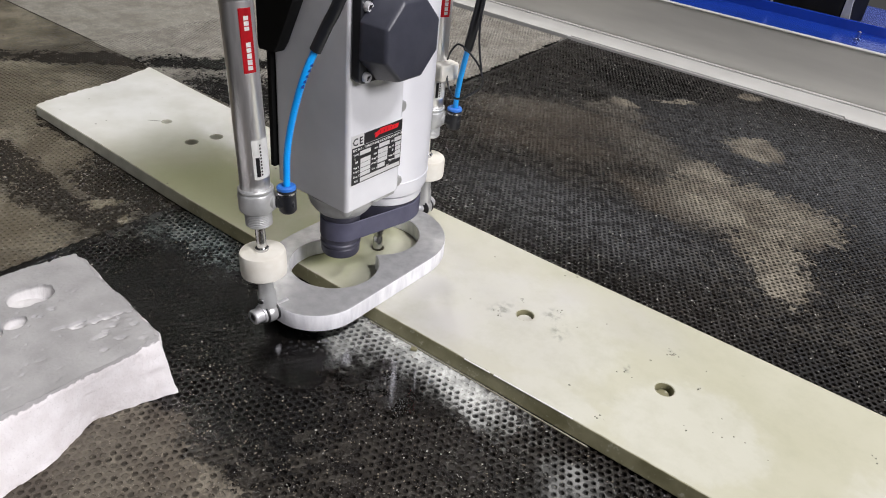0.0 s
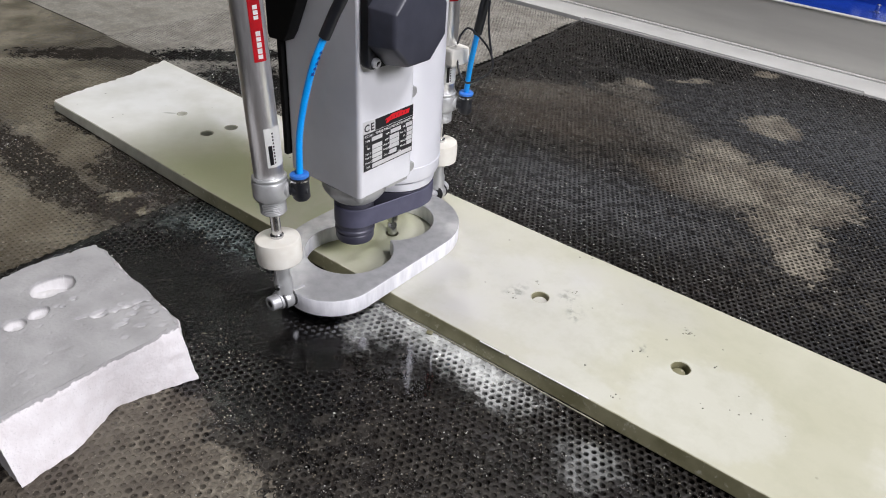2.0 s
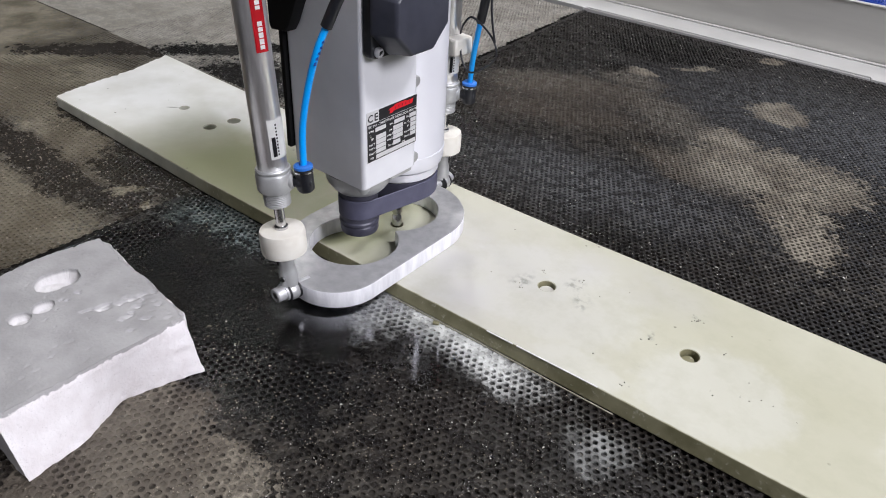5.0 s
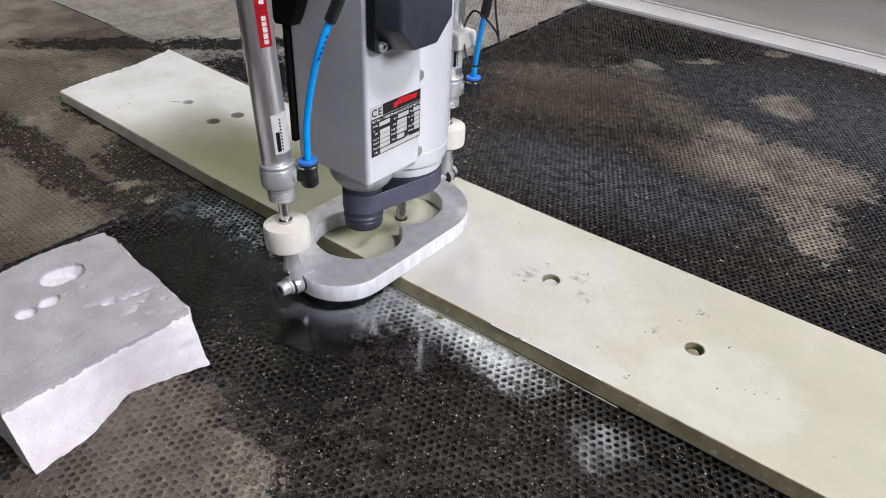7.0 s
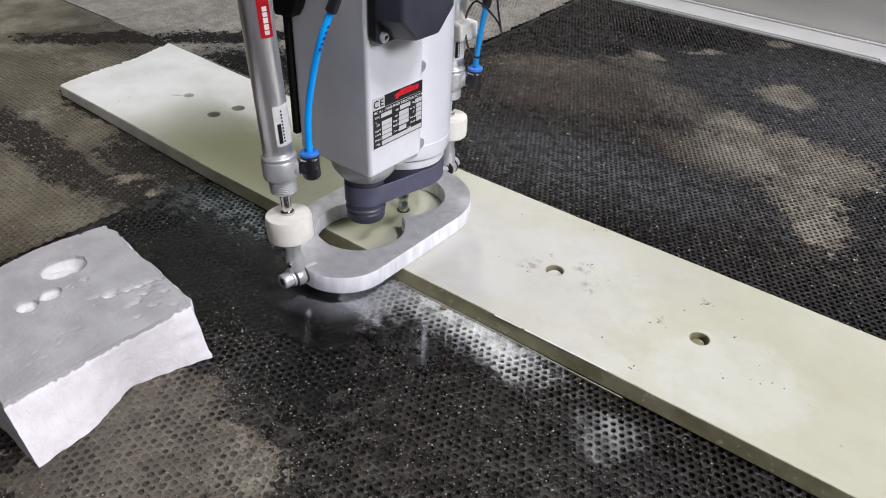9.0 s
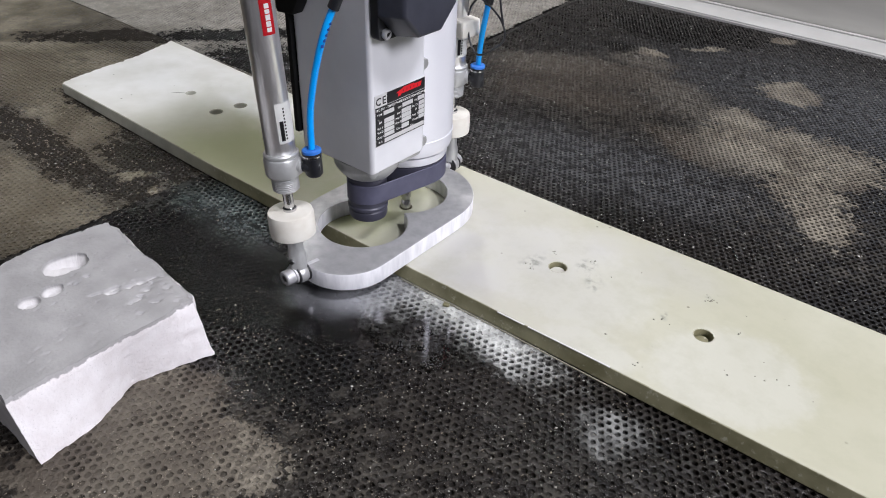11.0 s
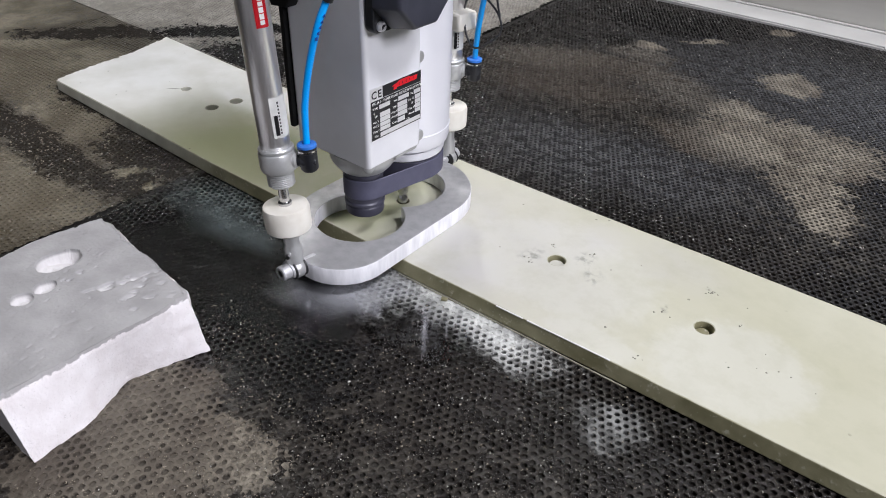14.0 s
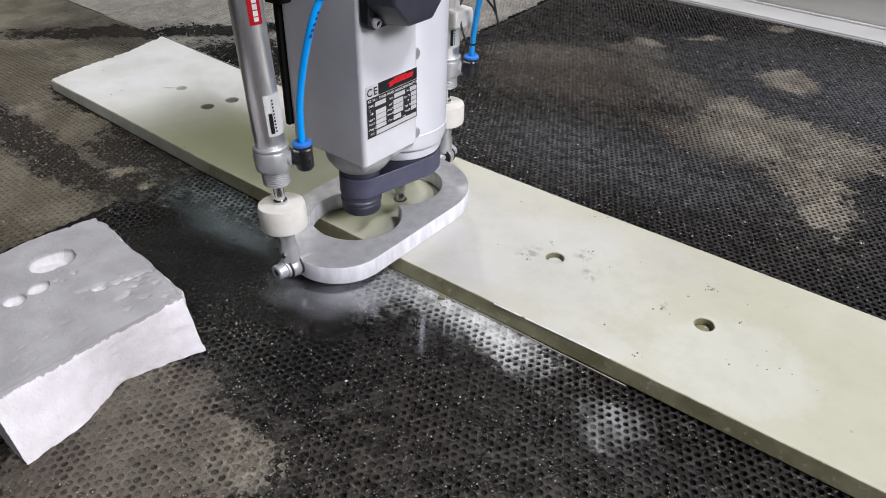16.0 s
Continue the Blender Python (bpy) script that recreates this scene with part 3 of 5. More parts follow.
def perforated(name, material, x0, x1, y0, y1, fine_y, slope=0.0, clogged=0.0, far_slope=0.0):
    """Rubber sheet of round pits on a triangular grid; round rims in front of fine_y, six-sided ones past it."""
    rng = np.random.default_rng(5)
    verts, faces, nv = [], [], 0
    row = P * math.sqrt(3) / 2
    j0, j1 = int(y0 / row), int(y1 / row)
    for j in range(j0, j1):
        cy = j * row
        xa = x0 + slope * max(cy, 0)
        i0, i1 = int(xa / P), int((x1 + far_slope * max(cy, 0)) / P)
        for i in range(i0, i1):
            cx = (i + 0.5 * (j % 2)) * P
            n = 12 if cy < fine_y else 6
            a = np.arange(n) * 2 * math.pi / n + math.pi / 6
            hexr = np.where(np.arange(n) % (n // 6) == 0, P / math.sqrt(3), P / 2)
            r = HOLE * rng.uniform(0.88, 1.06) * (1 + rng.uniform(-0.1, 0.1, n))
            # pits half filled with dirt where the mat is dusty
            near_dust = math.exp(-(((cx - 0.1) / 0.14) ** 2 + ((cy + 0.36) / 0.13) ** 2))
            milk = math.exp(-(((cx - 0.19) / 0.13) ** 4 + ((cy + 0.005) / 0.026) ** 4))
            full = min(0.88, max(0.0, clogged + (0.34 if cy < -0.05 else 0) + milk * 0.7 + near_dust * 0.16 + 0.35 * noise.noise((cx * 21, cy * 21, 2.0)) + rng.uniform(-0.2, 0.2)))
            ox, oy = rng.uniform(-0.0003, 0.0003, 2)
            dz = rng.uniform(-0.0006, 0.0003)
            c, s = np.cos(a), np.sin(a)
            top = np.stack([cx + hexr * c, cy + hexr * s, np.zeros(n)], 1)
            rim = np.stack([cx + ox + r * c, cy + oy + r * s, np.full(n, dz)], 1)
            verts += [top, rim]
            k = np.arange(n)
            k2 = (k + 1) % n
            if n == 12:
                bot = np.stack([cx + ox + r * 0.9 * c, cy + oy + r * 0.9 * s, np.full(n, -0.005 * (1 - full) - 0.0006)], 1)
                verts.append(bot)
                q = np.concatenate([np.stack([k, k2, k2 + n, k + n], 1), np.stack([k + n, k2 + n, k2 + 2 * n, k + 2 * n], 1)]) + nv
                faces += q.tolist()
                faces.append((k + 2 * n + nv).tolist())
                nv += 3 * n
            else:
                verts.append(np.stack([cx + ox + r * 0.88 * c, cy + oy + r * 0.88 * s, np.full(n, -0.006 * (1 - full) - 0.0006)], 1))
                q = np.concatenate([np.stack([k, k2, k2 + n, k + n], 1), np.stack([k + n, k2 + n, k2 + 2 * n, k + 2 * n], 1)]) + nv
                faces += q.tolist()
                faces.append((k + 2 * n + nv).tolist())
                nv += 3 * n
    # neighbouring cells share their corners, so that the sheet is one piece
    cloud = np.concatenate(verts)
    _, first, link = np.unique(np.round(cloud * 20000).astype(np.int64), axis=0, return_index=True, return_inverse=True)
    link = link.ravel()
    me = bpy.data.meshes.new(name)
    me.from_pydata(cloud[first].tolist(), [], [[int(link[i]) for i in f] for f in faces])
    me.update()
    me.materials.append(material)
    return new(name, me)


tagged(part("floor", box(-5, 6, -4, 1.5, -0.06, -0.0205), M_DULL), "black machine bed under the rubber mats", "floor", kind="structure")
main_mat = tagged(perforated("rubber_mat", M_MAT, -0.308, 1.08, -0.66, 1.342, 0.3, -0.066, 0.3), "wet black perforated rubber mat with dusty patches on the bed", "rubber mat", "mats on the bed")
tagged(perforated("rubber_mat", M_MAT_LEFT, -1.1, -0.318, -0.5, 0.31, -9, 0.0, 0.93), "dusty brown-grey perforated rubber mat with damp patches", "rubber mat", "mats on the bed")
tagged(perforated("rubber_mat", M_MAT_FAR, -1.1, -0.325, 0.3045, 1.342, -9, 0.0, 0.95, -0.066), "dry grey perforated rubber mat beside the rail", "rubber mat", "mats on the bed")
tagged(part("rubber_mat", box(-3.5, -1.097, -2.5, 0.2995, -0.005, -0.0004), M_MAT_LEFT), "dusty grey rubber mat far along the bed", "rubber mat", "mats on the bed")
tagged(part("rubber_mat", box(-3.5, -1.097, 0.3035, 1.333, -0.005, -0.0004), M_MAT_FAR), "dry grey rubber mat far along the bed", "rubber mat", "mats on the bed")
tagged(part("rubber_mat", box(1.085, 4, -2.5, 1.31, -0.005, -0.0004), M_MAT), "wet black rubber mat at the near end", "rubber mat", "mats on the bed")
tagged(part("rubber_mat", box(-1.1, 1.08, -2.5, -0.68, -0.005, -0.0004), M_MAT), "wet black rubber mat along the front", "rubber mat", "mats on the bed")


part("edging", prism([(-0.315, -0.66), (-0.303, -0.66), (-0.303, 0), (-0.392, 1.342), (-0.404, 1.342), (-0.315, 0)], -0.004, 0.0004, 0.001, 1), M_MAT, main_mat)


def grit():
    rng = np.random.default_rng(11)
    n = 19000
    xy = np.stack([rng.uniform(-1.0, 0.95, n), rng.uniform(-0.6, 1.3, n)], 1)
    xy[:1500] = np.stack([rng.normal(0.33, 0.17, 1500), rng.normal(-0.2, 0.13, 1500)], 1)
    # extra grains here stand for glints on the wet pit rims
    xy[1500:3000] = np.stack([rng.uniform(0.1, 0.75, 1500), rng.uniform(-0.4, -0.06, 1500)], 1)
    keep = ~((xy[:, 1] > -0.006) & (xy[:, 1] < 0.27) & (xy[:, 0] > -0.83)) & ~((xy[:, 0] > -0.2) & (xy[:, 0] < 0.03) & (xy[:, 1] > -0.48) & (xy[:, 1] < -0.23))
    keep &= (xy[:, 0] > -0.32) | (rng.random(n) < 0.35)
    keep &= ~((xy[:, 0] < 0.16) & (xy[:, 1] < 0) & (xy[:, 0] > -0.31)) | (rng.random(n) < 0.3)
    verts, faces = [], []
    shape = np.array([(1, 0, 0), (-1, 0, 0), (0, 1, 0), (0, -1, 0), (0, 0, 1), (0, 0, -1)])
    tri = np.array([(0, 2, 4), (2, 1, 4), (1, 3, 4), (3, 0, 4), (2, 0, 5), (1, 2, 5), (3, 1, 5), (0, 3, 5)])
    for x, y in xy[keep]:
        s = (0.0003 + 0.0009 * rng.random() ** 5) * (1.35 if y > 0.27 else 1.0)
        sc = s * rng.uniform(0.6, 1.4, 3)
        a = rng.uniform(0, 6.28)
        p = shape * sc + rng.normal(0, s * 0.15, (6, 3))
        p = np.stack([p[:, 0] * math.cos(a) - p[:, 1] * math.sin(a) + x, p[:, 0] * math.sin(a) + p[:, 1] * math.cos(a) + y, p[:, 2] + sc[2] * 0.8], 1)
        faces += (tri + 6 * len(verts)).tolist()
        verts.append(p)
    me = bpy.data.meshes.new("grit")
    me.from_pydata(np.concatenate(verts).tolist(), [], faces)
    me.materials.append(M_GRIT)
    return tagged(new("grit", me), "pale stone grit scattered over the mats, some grains standing for wet glints", "grit", kind="stuff")


grit()


def crumbs():
    """Brown crumbs of dried sludge on the dusty stretches."""
    rng = np.random.default_rng(21)
    spots = [(0.1, -0.37, 0.12, 0.11, 2600), (0.4, 0.62, 0.16, 0.16, 1800), (-0.6, -0.1, 0.25, 0.15, 4200), (-0.9, 0.05, 0.14, 0.1, 900), (0.3, -0.16, 0.22, 0.12, 1800), (0.05, 0.72, 0.2, 0.08, 1200)]
    verts, faces = [], []
    shape = np.array([(1, 0, 0), (-0.6, 0.8, 0), (-0.6, -0.8, 0), (0, 0, 1)])
    tri = np.array([(0, 1, 3), (1, 2, 3), (2, 0, 3), (0, 2, 1)])
    for sx, sy, rx, ry, count in spots:
        for x, y in zip(rng.normal(sx, rx, count), rng.normal(sy, ry, count)):
            if (-0.008 < y < 0.27 and x > -0.83) or (-0.2 < x < 0.035 and -0.48 < y < -0.23):
                continue
            s = (0.0005 + 0.0011 * rng.random() ** 2) * (1.5 if x < -0.32 else 1.0)
            a = rng.uniform(0, 6.28)
            p = shape * s * rng.uniform(0.7, 1.3, (4, 3)) * (1, 1, 0.55)
            faces += (tri + 4 * len(verts)).tolist()
            verts.append(np.stack([p[:, 0] * math.cos(a) - p[:, 1] * math.sin(a) + x, p[:, 0] * math.sin(a) + p[:, 1] * math.cos(a) + y, p[:, 2] + 0.0002], 1))
    me = bpy.data.meshes.new("sludge_crumbs")
    me.from_pydata(np.concatenate(verts).tolist(), [], faces)
    me.materials.append(M_CRUMB)
    return tagged(new("sludge_crumbs", me), "brown crumbs of dried sludge on the mats", "crumbs", kind="stuff")


crumbs()

# ---------- bed edge: rail, panel and blue machine frame ----------
EDGE = pose(0, 1.338, 0, 0, 0, -1.3)


def edge_box(x0, x1, y0, y1, z0, z1, bevel=0.0, seg=2):
    return box(x0, x1, y0, y1, z0, z1, bevel, seg, EDGE)


rail = thing("edge_rail", "light galvanised shelf rail along the bed edge", "rail")
part("shelf", prism([(-3.5, 0.006), (-0.41, 0.006), (-0.405, 0.017), (0.355, 0.017), (0.36, 0.001), (4, 0.001), (4, 0.125), (-3.5, 0.125)], -0.02, 0.005, 0.0008, 2, EDGE), M_RAIL, rail)
part("trim_strip", edge_box(-0.405, 0.357, 0.0015, 0.0055, -0.006, 0.0045, 0.0008), M_RAIL, rail, "thin bright trim strip")
part("slot", edge_box(-0.404, 0.354, 0.006, 0.0165, -0.012, -0.002), M_SLOT, rail, "dark open slot")
part("lip", edge_box(-3.5, 4, 0.1115, 0.122, 0.0052, 0.0095, 0.0015), M_RAIL, rail)
panel = thing("side_panel", "brushed stainless side panel above the rail", "panel")
part("sheet", edge_box(-3.5, 4, 0.126, 0.14, 0.0, 0.1325, 0.001), M_PANEL, panel)
part("top_edge", edge_box(-3.5, 4, 0.1235, 0.14, 0.1328, 0.1362, 0.0012), M_RAIL, panel, "bright bent top edge")
frame_beam = thing("machine_frame", "glossy blue steel machine frame behind the panel", "machine frame")
part("ledge", edge_box(-3.5, 4, 0.141, 0.318, 0.09, 0.1335, 0.002), M_BLUE, frame_beam)
part("upright", edge_box(-3.5, 4, 0.319, 0.332, 0.06, 0.158, 0.002), M_BLUE, frame_beam)
part("lower_tray", edge_box(-3.5, 4, 0.333, 1.0, 0.06, 0.085), M_BLUE, frame_beam)
part("bolt", lathe([(0, 0), (0.0075, 0), (0.0075, 0.004), (0.005, 0.005), (0.005, 0.016), (0.0055, 0.017), (0.0055, 0.021), (0, 0.022)], 12, EDGE @ pose(0.285, 0.225, 0.1335)), M_CHROME, frame_beam, "bright bolt")
part("brace", box(-0.025, 0.025, -0.012, 0.012, 0, 0.6, 0.003, m=EDGE @ pose(0.31, 0.42, 0.085, -35, 35)), M_BLUE, frame_beam)
motor_box = thing("drive_unit", "black drive unit inside the blue frame", "drive unit")
part("casing", edge_box(-0.3, 0.205, 0.345, 0.7, 0.0855, 0.5, 0.01), M_DULL, motor_box)
part("cover_edge", prism([(0.206, 0.0855), (0.24, 0.0855), (0.225, 0.19), (0.232, 0.4), (0.206, 0.4)], 0.0, 0.006, 0.001, 1, EDGE @ Matrix(((1, 0, 0, 0), (0, 0, -1, 0.352), (0, 1, 0, 0), (0, 0, 0, 1)))), M_CAST, motor_box, "bare metal cover edge")
part("cover_edge", edge_box(0.02, 0.026, 0.337, 0.344, 0.0855, 0.4, 0.001), M_CAST, motor_box, "bare metal cover edge")

# ---------- stone slab ----------


def slab():
    rng = np.random.default_rng(3)
    ends = [(-0.756, 0.001), (-0.55, -0.004), (-0.3, -0.0095), (0.0, -0.008), (0.1, -0.007), (0.26, -0.003), (0.43, 0.0), (0.6, 0.003), (0.95, 0.006),
            (0.95, 0.262), (0.56, 0.258), (0.39, 0.256), (0.2, 0.252), (0.0, 0.251), (-0.25, 0.254), (-0.54, 0.262), (-0.817, 0.273)]
    # broken far end
    k = 44
    for i in range(1, k):
        t = i / k
        ends.append((-0.817 + 0.061 * t + rng.uniform(-0.0028, 0.0028) + 0.006 * math.sin(t * 5) + 0.004 * noise.noise((t * 9, 3.0, 0.0)), 0.273 - 0.272 * t))
    bores = [(0.238, 0.121, 0.0108), (0.430, 0.119, 0.0106), (-0.442, 0.161, 0.0102), (-0.451, 0.1165, 0.0102), (-0.551, 0.135, 0.0078), (0, 0.102, 0.0085)]
    bm = prism(ends, 0.0005, 0.02, 0.0016, 2, holes=[circle(x, y, r, 28) for x, y, r in bores])
    # the sawn front edge leans back a little
    for v in bm.verts:
        if v.co.y < 0.03 and v.co.z > 0.01 and v.co.x > -0.74:
            v.co.y += 0.0035
    top = part("stone_slab", bm, M_STONE)
    top.data.materials.append(M_STONE_EDGE)
    top.data.materials.append(M_ARRIS)
    for f in top.data.polygons:
        if abs(f.normal.z) < 0.45:
            f.material_index = 1
        elif 0.45 < f.normal.z < 0.98:
            f.material_index = 2
    return tagged(top, "long pale greenish stone slab with drilled holes on the mat", "stone slab")


slab()
bead = part("slurry_bead", tube([(0.09, -0.0085, 0.0005), (0.16, -0.007, 0.0005), (0.26, -0.0045, 0.0006), (0.33, -0.0035, 0.0004), (0.4, -0.002, 0.0003)], 0.0009, 8), M_BEAD)
tagged(bead, "thin pale slurry bead along the slab foot", "slurry bead")
core = part("stone_core", lathe([(0, 0.0), (0.0075, 0.0), (0.008, 0.001), (0.008, 0.012), (0.0072, 0.013), (0, 0.013)], 16, pose(0.430, 0.119, 0.0005, 6, -5, 0)), M_STONE_EDGE)
tagged(core, "olive drilled stone core inside a bore", "stone core")
plug = part("stone_core", lathe([(0, 0.0), (0.0095, 0.0), (0.01, 0.001), (0.01, 0.0125), (0.0092, 0.0135), (0, 0.0135)], 20, pose(0.2385, 0.1205, 0.0006, 3, 4, 0)), M_STONE)
tagged(plug, "pale drilled stone core still inside its bore", "stone core")
# white tubes stand in for the highlights on the wet arris
for pts in (((0.232, -0.0005), (0.249, 0.0), (0.268, 0.0006)), ((0.273, 0.0008), (0.305, 0.0017), (0.35, 0.003), (0.375, 0.0036))):
    rim = part("painted_glint", tube([(x, y, 0.0197) for x, y in pts], 0.0009, 8), M_GLINT)
    tagged(rim, "thin white tube painting a wet highlight along the slab edge", "water bead", "water beads on the slab edge")
chip = part("stone_chip", box(-0.004, 0.004, -0.0025, 0.0025, 0, 0.0035, 0.001, m=pose(0.166, -0.012, 0.0, 8, 5, 30)), M_STONE_EDGE)
tagged(chip, "small pale stone chip beside the slab edge", "stone chip")


def slab_chips():
    """Tiny stone chips lying on the slab round its bores."""
    rng = random.Random(12)
    bm = bmesh.new()
    spots = [(0.411, 0.184, 9), (0.383, 0.113, 4), (0.3, 0.152, 1), (0.32, 0.178, 1), (0.46, 0.146, 2), (0.472, 0.077, 2), (0.501, 0.093, 2), (0.524, 0.098, 2), (0.399, 0.024, 4), (0.461, 0.188, 1),
             (0.558, 0.1, 1), (0.497, 0.124, 1), (0.348, 0.045, 1), (0.27, 0.16, 4), (0.22, 0.145, 4), (0.21, 0.1, 4), (0.64, 0.18, 3), (0.7, 0.06, 3)]
    for x, y, count in spots:
        for _ in range(count):
            s = rng.uniform(0.0007, 0.0016)
            px, py = x + rng.gauss(0, 0.005), y + rng.gauss(0, 0.004)
            vs = [bm.verts.new((px + s * rng.uniform(0.7, 1.3) * math.cos(a), py + s * rng.uniform(0.7, 1.3) * math.sin(a), 0.0201)) for a in (0.2, 1.8, 3.3, 4.8)]
            t = bm.verts.new((px, py, 0.0201 + s))
            for i in range(4):
                bm.faces.new((vs[i], vs[(i + 1) % 4], t))
            bm.faces.new(vs[::-1])
    return tagged(part("stone_chips", bm, M_CHIP), "tiny dark and pale stone chips on the slab", "chips", kind="stuff")


slab_chips()

# ---------- concrete block ----------


def block():
    top = [(0.018, -0.440), (0.018, -0.429), (0.020, -0.382), (0.020, -0.326), (0.022, -0.285), (0.0195, -0.2505), (0.008, -0.2445), (-0.03, -0.241), (-0.068, -0.236),
           (-0.1, -0.236), (-0.13, -0.231), (-0.166, -0.226), (-0.179, -0.231), (-0.186, -0.27), (-0.19, -0.303), (-0.187, -0.345), (-0.15, -0.41), (-0.05, -0.442)]
    low = [(0.032, -0.436), (0.031, -0.425), (0.026, -0.378), (0.003, -0.326), (0.016, -0.279), (0.0285, -0.244), (0.008, -0.238), (-0.03, -0.235), (-0.068, -0.231),
           (-0.1, -0.230), (-0.13, -0.226), (-0.168, -0.222), (-0.184, -0.229), (-0.188, -0.27), (-0.194, -0.303), (-0.192, -0.345), (-0.16, -0.40), (-0.06, -0.436)]
    fold = 20

    def dense(loop):
        out = []
        for a, b in zip(loop, loop[1:] + loop[:1]):
            out += [(a[0] + (b[0] - a[0]) * k / fold, a[1] + (b[1] - a[1]) * k / fold) for k in range(fold)]
        return out
    dt, dl = dense(top), dense(low)
    H = 0.076
    rng = random.Random(4)
    # small gouges: a dotted line across the top, a square pick mark, strays
    gouges = [(-0.060 + 0.018 * k / 11 + rng.uniform(-0.004, 0.004), -0.312 + 0.064 * k / 11 + rng.uniform(-0.002, 0.002), rng.uniform(0.0018, 0.0032), 0.0042) for k in range(12)]
    gouges += [(-0.052, -0.296, 0.0042, 0.0034), (-0.057, -0.301, 0.003, 0.0036), (-0.03, -0.272, 0.0036, 0.003), (-0.022, -0.29, 0.003, 0.003)]
    gouges += [(-0.055 + 0.055 * rng.random(), -0.31 + 0.06 * rng.random(), rng.uniform(0.0015, 0.0028), 0.0034) for _ in range(14)]
    gouges += [(-0.096 + rng.uniform(-0.005, 0.005), -0.311 + rng.uniform(-0.011, 0.011), rng.uniform(0.0014, 0.0022), 0.0034) for _ in range(6)]
    gouges += [(-0.028, -0.346, 0.004, 0.0012), (0.010, -0.262, 0.003, 0.002), (-0.048, -0.268, 0.0045, 0.001), (-0.035, -0.26, 0.003, 0.0015)]
    gouges += [(rng.uniform(-0.17, 0.01), rng.uniform(-0.42, -0.25), rng.uniform(0.0008, 0.0018), 0.0012) for _ in range(70)]
    ang = math.atan2(0.037, 0.008)
    ux, uy = math.cos(ang), math.sin(ang)

    def sunk(x, y):
        """Depth of the milled slot and the two sockets at a point."""
        w = 0.0006 * noise.noise((x * 150, y * 150, 3)) + 0.0024 * noise.noise((x * 55, y * 55, 8))
        t = max(-0.0075, min(0.0075, (x + 0.133) * ux + (y + 0.305) * uy))
        d = 0.0
        for cx, cy, r, depth in ((-0.133 + ux * t, -0.305 + uy * t, 0.0168, 0.0125 + 0.25 * (y + 0.305)), (-0.0992, -0.3370, 0.0106, 0.009), (-0.0978, -0.3632, 0.0106, 0.009)):
            e = r + w - math.hypot(x - cx, y - cy)
            d = max(d, math.sin(1.5708 * min(1.0, max(0.0, e / 0.0034))) * (depth + 0.002 * noise.noise((x * 110, y * 110, 1))))
        return d

    def level(x, y):
        z = 0.0005 * noise.noise((x * 45, y * 45, 0)) + 0.00018 * noise.noise((x * 260, y * 260, 4))
        # shallow tool marks that run along the block
        z -= 0.0007 * max(0.0, noise.noise((x * 40 + y * 22, y * 130 - x * 75, 6)) - 0.25)
        for gx, gy, r, dep in gouges:
            du, dv = (x - gx) * 0.2 + (y - gy) * 0.98, (x - gx) * 0.98 - (y - gy) * 0.2
            q = (du * du * 0.3 + dv * dv * 1.4) / (r * r)
            if q < 3:
                z -= dep * math.exp(-q * 1.5)
        return z
    bm = bmesh.new()
    layers = []
    nz = 26
    n = len(dt)
    for k in range(nz + 1):
        f = k / nz
        ring = []
        for (tx, ty), (lx, ly) in zip(dt, dl):
            v = Vector((lx + (tx - lx) * f, ly + (ty - ly) * f, f * H))
            pit = 0.0035 * max(0.0, noise.noise(v * 150 + Vector((2, 2, 2))) - 0.38)
            out = Vector((v.x + 0.085, v.y + 0.335, 0)).normalized()
            v += out * (0.0005 * noise.noise(v * 45) + 0.0004 * noise.noise(v * 150) + 0.0004 * noise.noise(v * 420) - pit)
            if v.y > -0.27:
                v += out * 0.0022 * noise.noise(v * 75)
            if f < 0.04:
                v += out * 0.002 * noise.noise(v * 120)
            # crumbled arris
            if f > 0.93:
                far = 1.0 if v.y > -0.262 else 0.35
                v -= out * (f - 0.93) * (0.015 + far * (0.09 * abs(noise.noise(v * 160)) + 0.13 * max(0.0, noise.noise(v * 60))))
            ring.append(bm.verts.new(v))
        layers.append(ring)
    for a, b in zip(layers, layers[1:]):
        for i in range(n):
            bm.faces.new((a[i], a[(i + 1) % n], b[(i + 1) % n], b[i]))
    bm.faces.new(layers[0][::-1])
    c = Vector((-0.085, -0.335, H))
    prev, rings = layers[-1], 78
    for k in range(1, rings):
        s = 1 - k / rings
        ring = []
        for e in layers[-1]:
            x, y = c.x + (e.co.x - c.x) * s, c.y + (e.co.y - c.y) * s
            rim = max(0.0, 1 - k / 4.0)
            z = H + level(x, y) - sunk(x, y) - rim * (0.0004 + 0.0009 * abs(noise.noise((x * 120, y * 120, 5))))
            ring.append(bm.verts.new((x, y, z)))
        for i in range(n):
            f = bm.faces.new((prev[i], prev[(i + 1) % n], ring[(i + 1) % n], ring[i]))
            m = f.calc_center_median()
            pale = k <= 0.8 * noise.noise((m.x * 90, m.y * 90, 9))
            f.material_index = 0 if pale else 1
        prev = ring
    bm.faces.new(prev)
    bmesh.ops.recalc_face_normals(bm, faces=bm.faces[:])
    ob = part("concrete_block", smooth(bm, 50), M_CONC)
    ob.data.materials.append(M_CONC_TOP)
    return tagged(ob, "broken light concrete block with milled slot and sockets on the mat", "concrete block")


block()

# ---------- pressure foot: figure-eight plate ----------


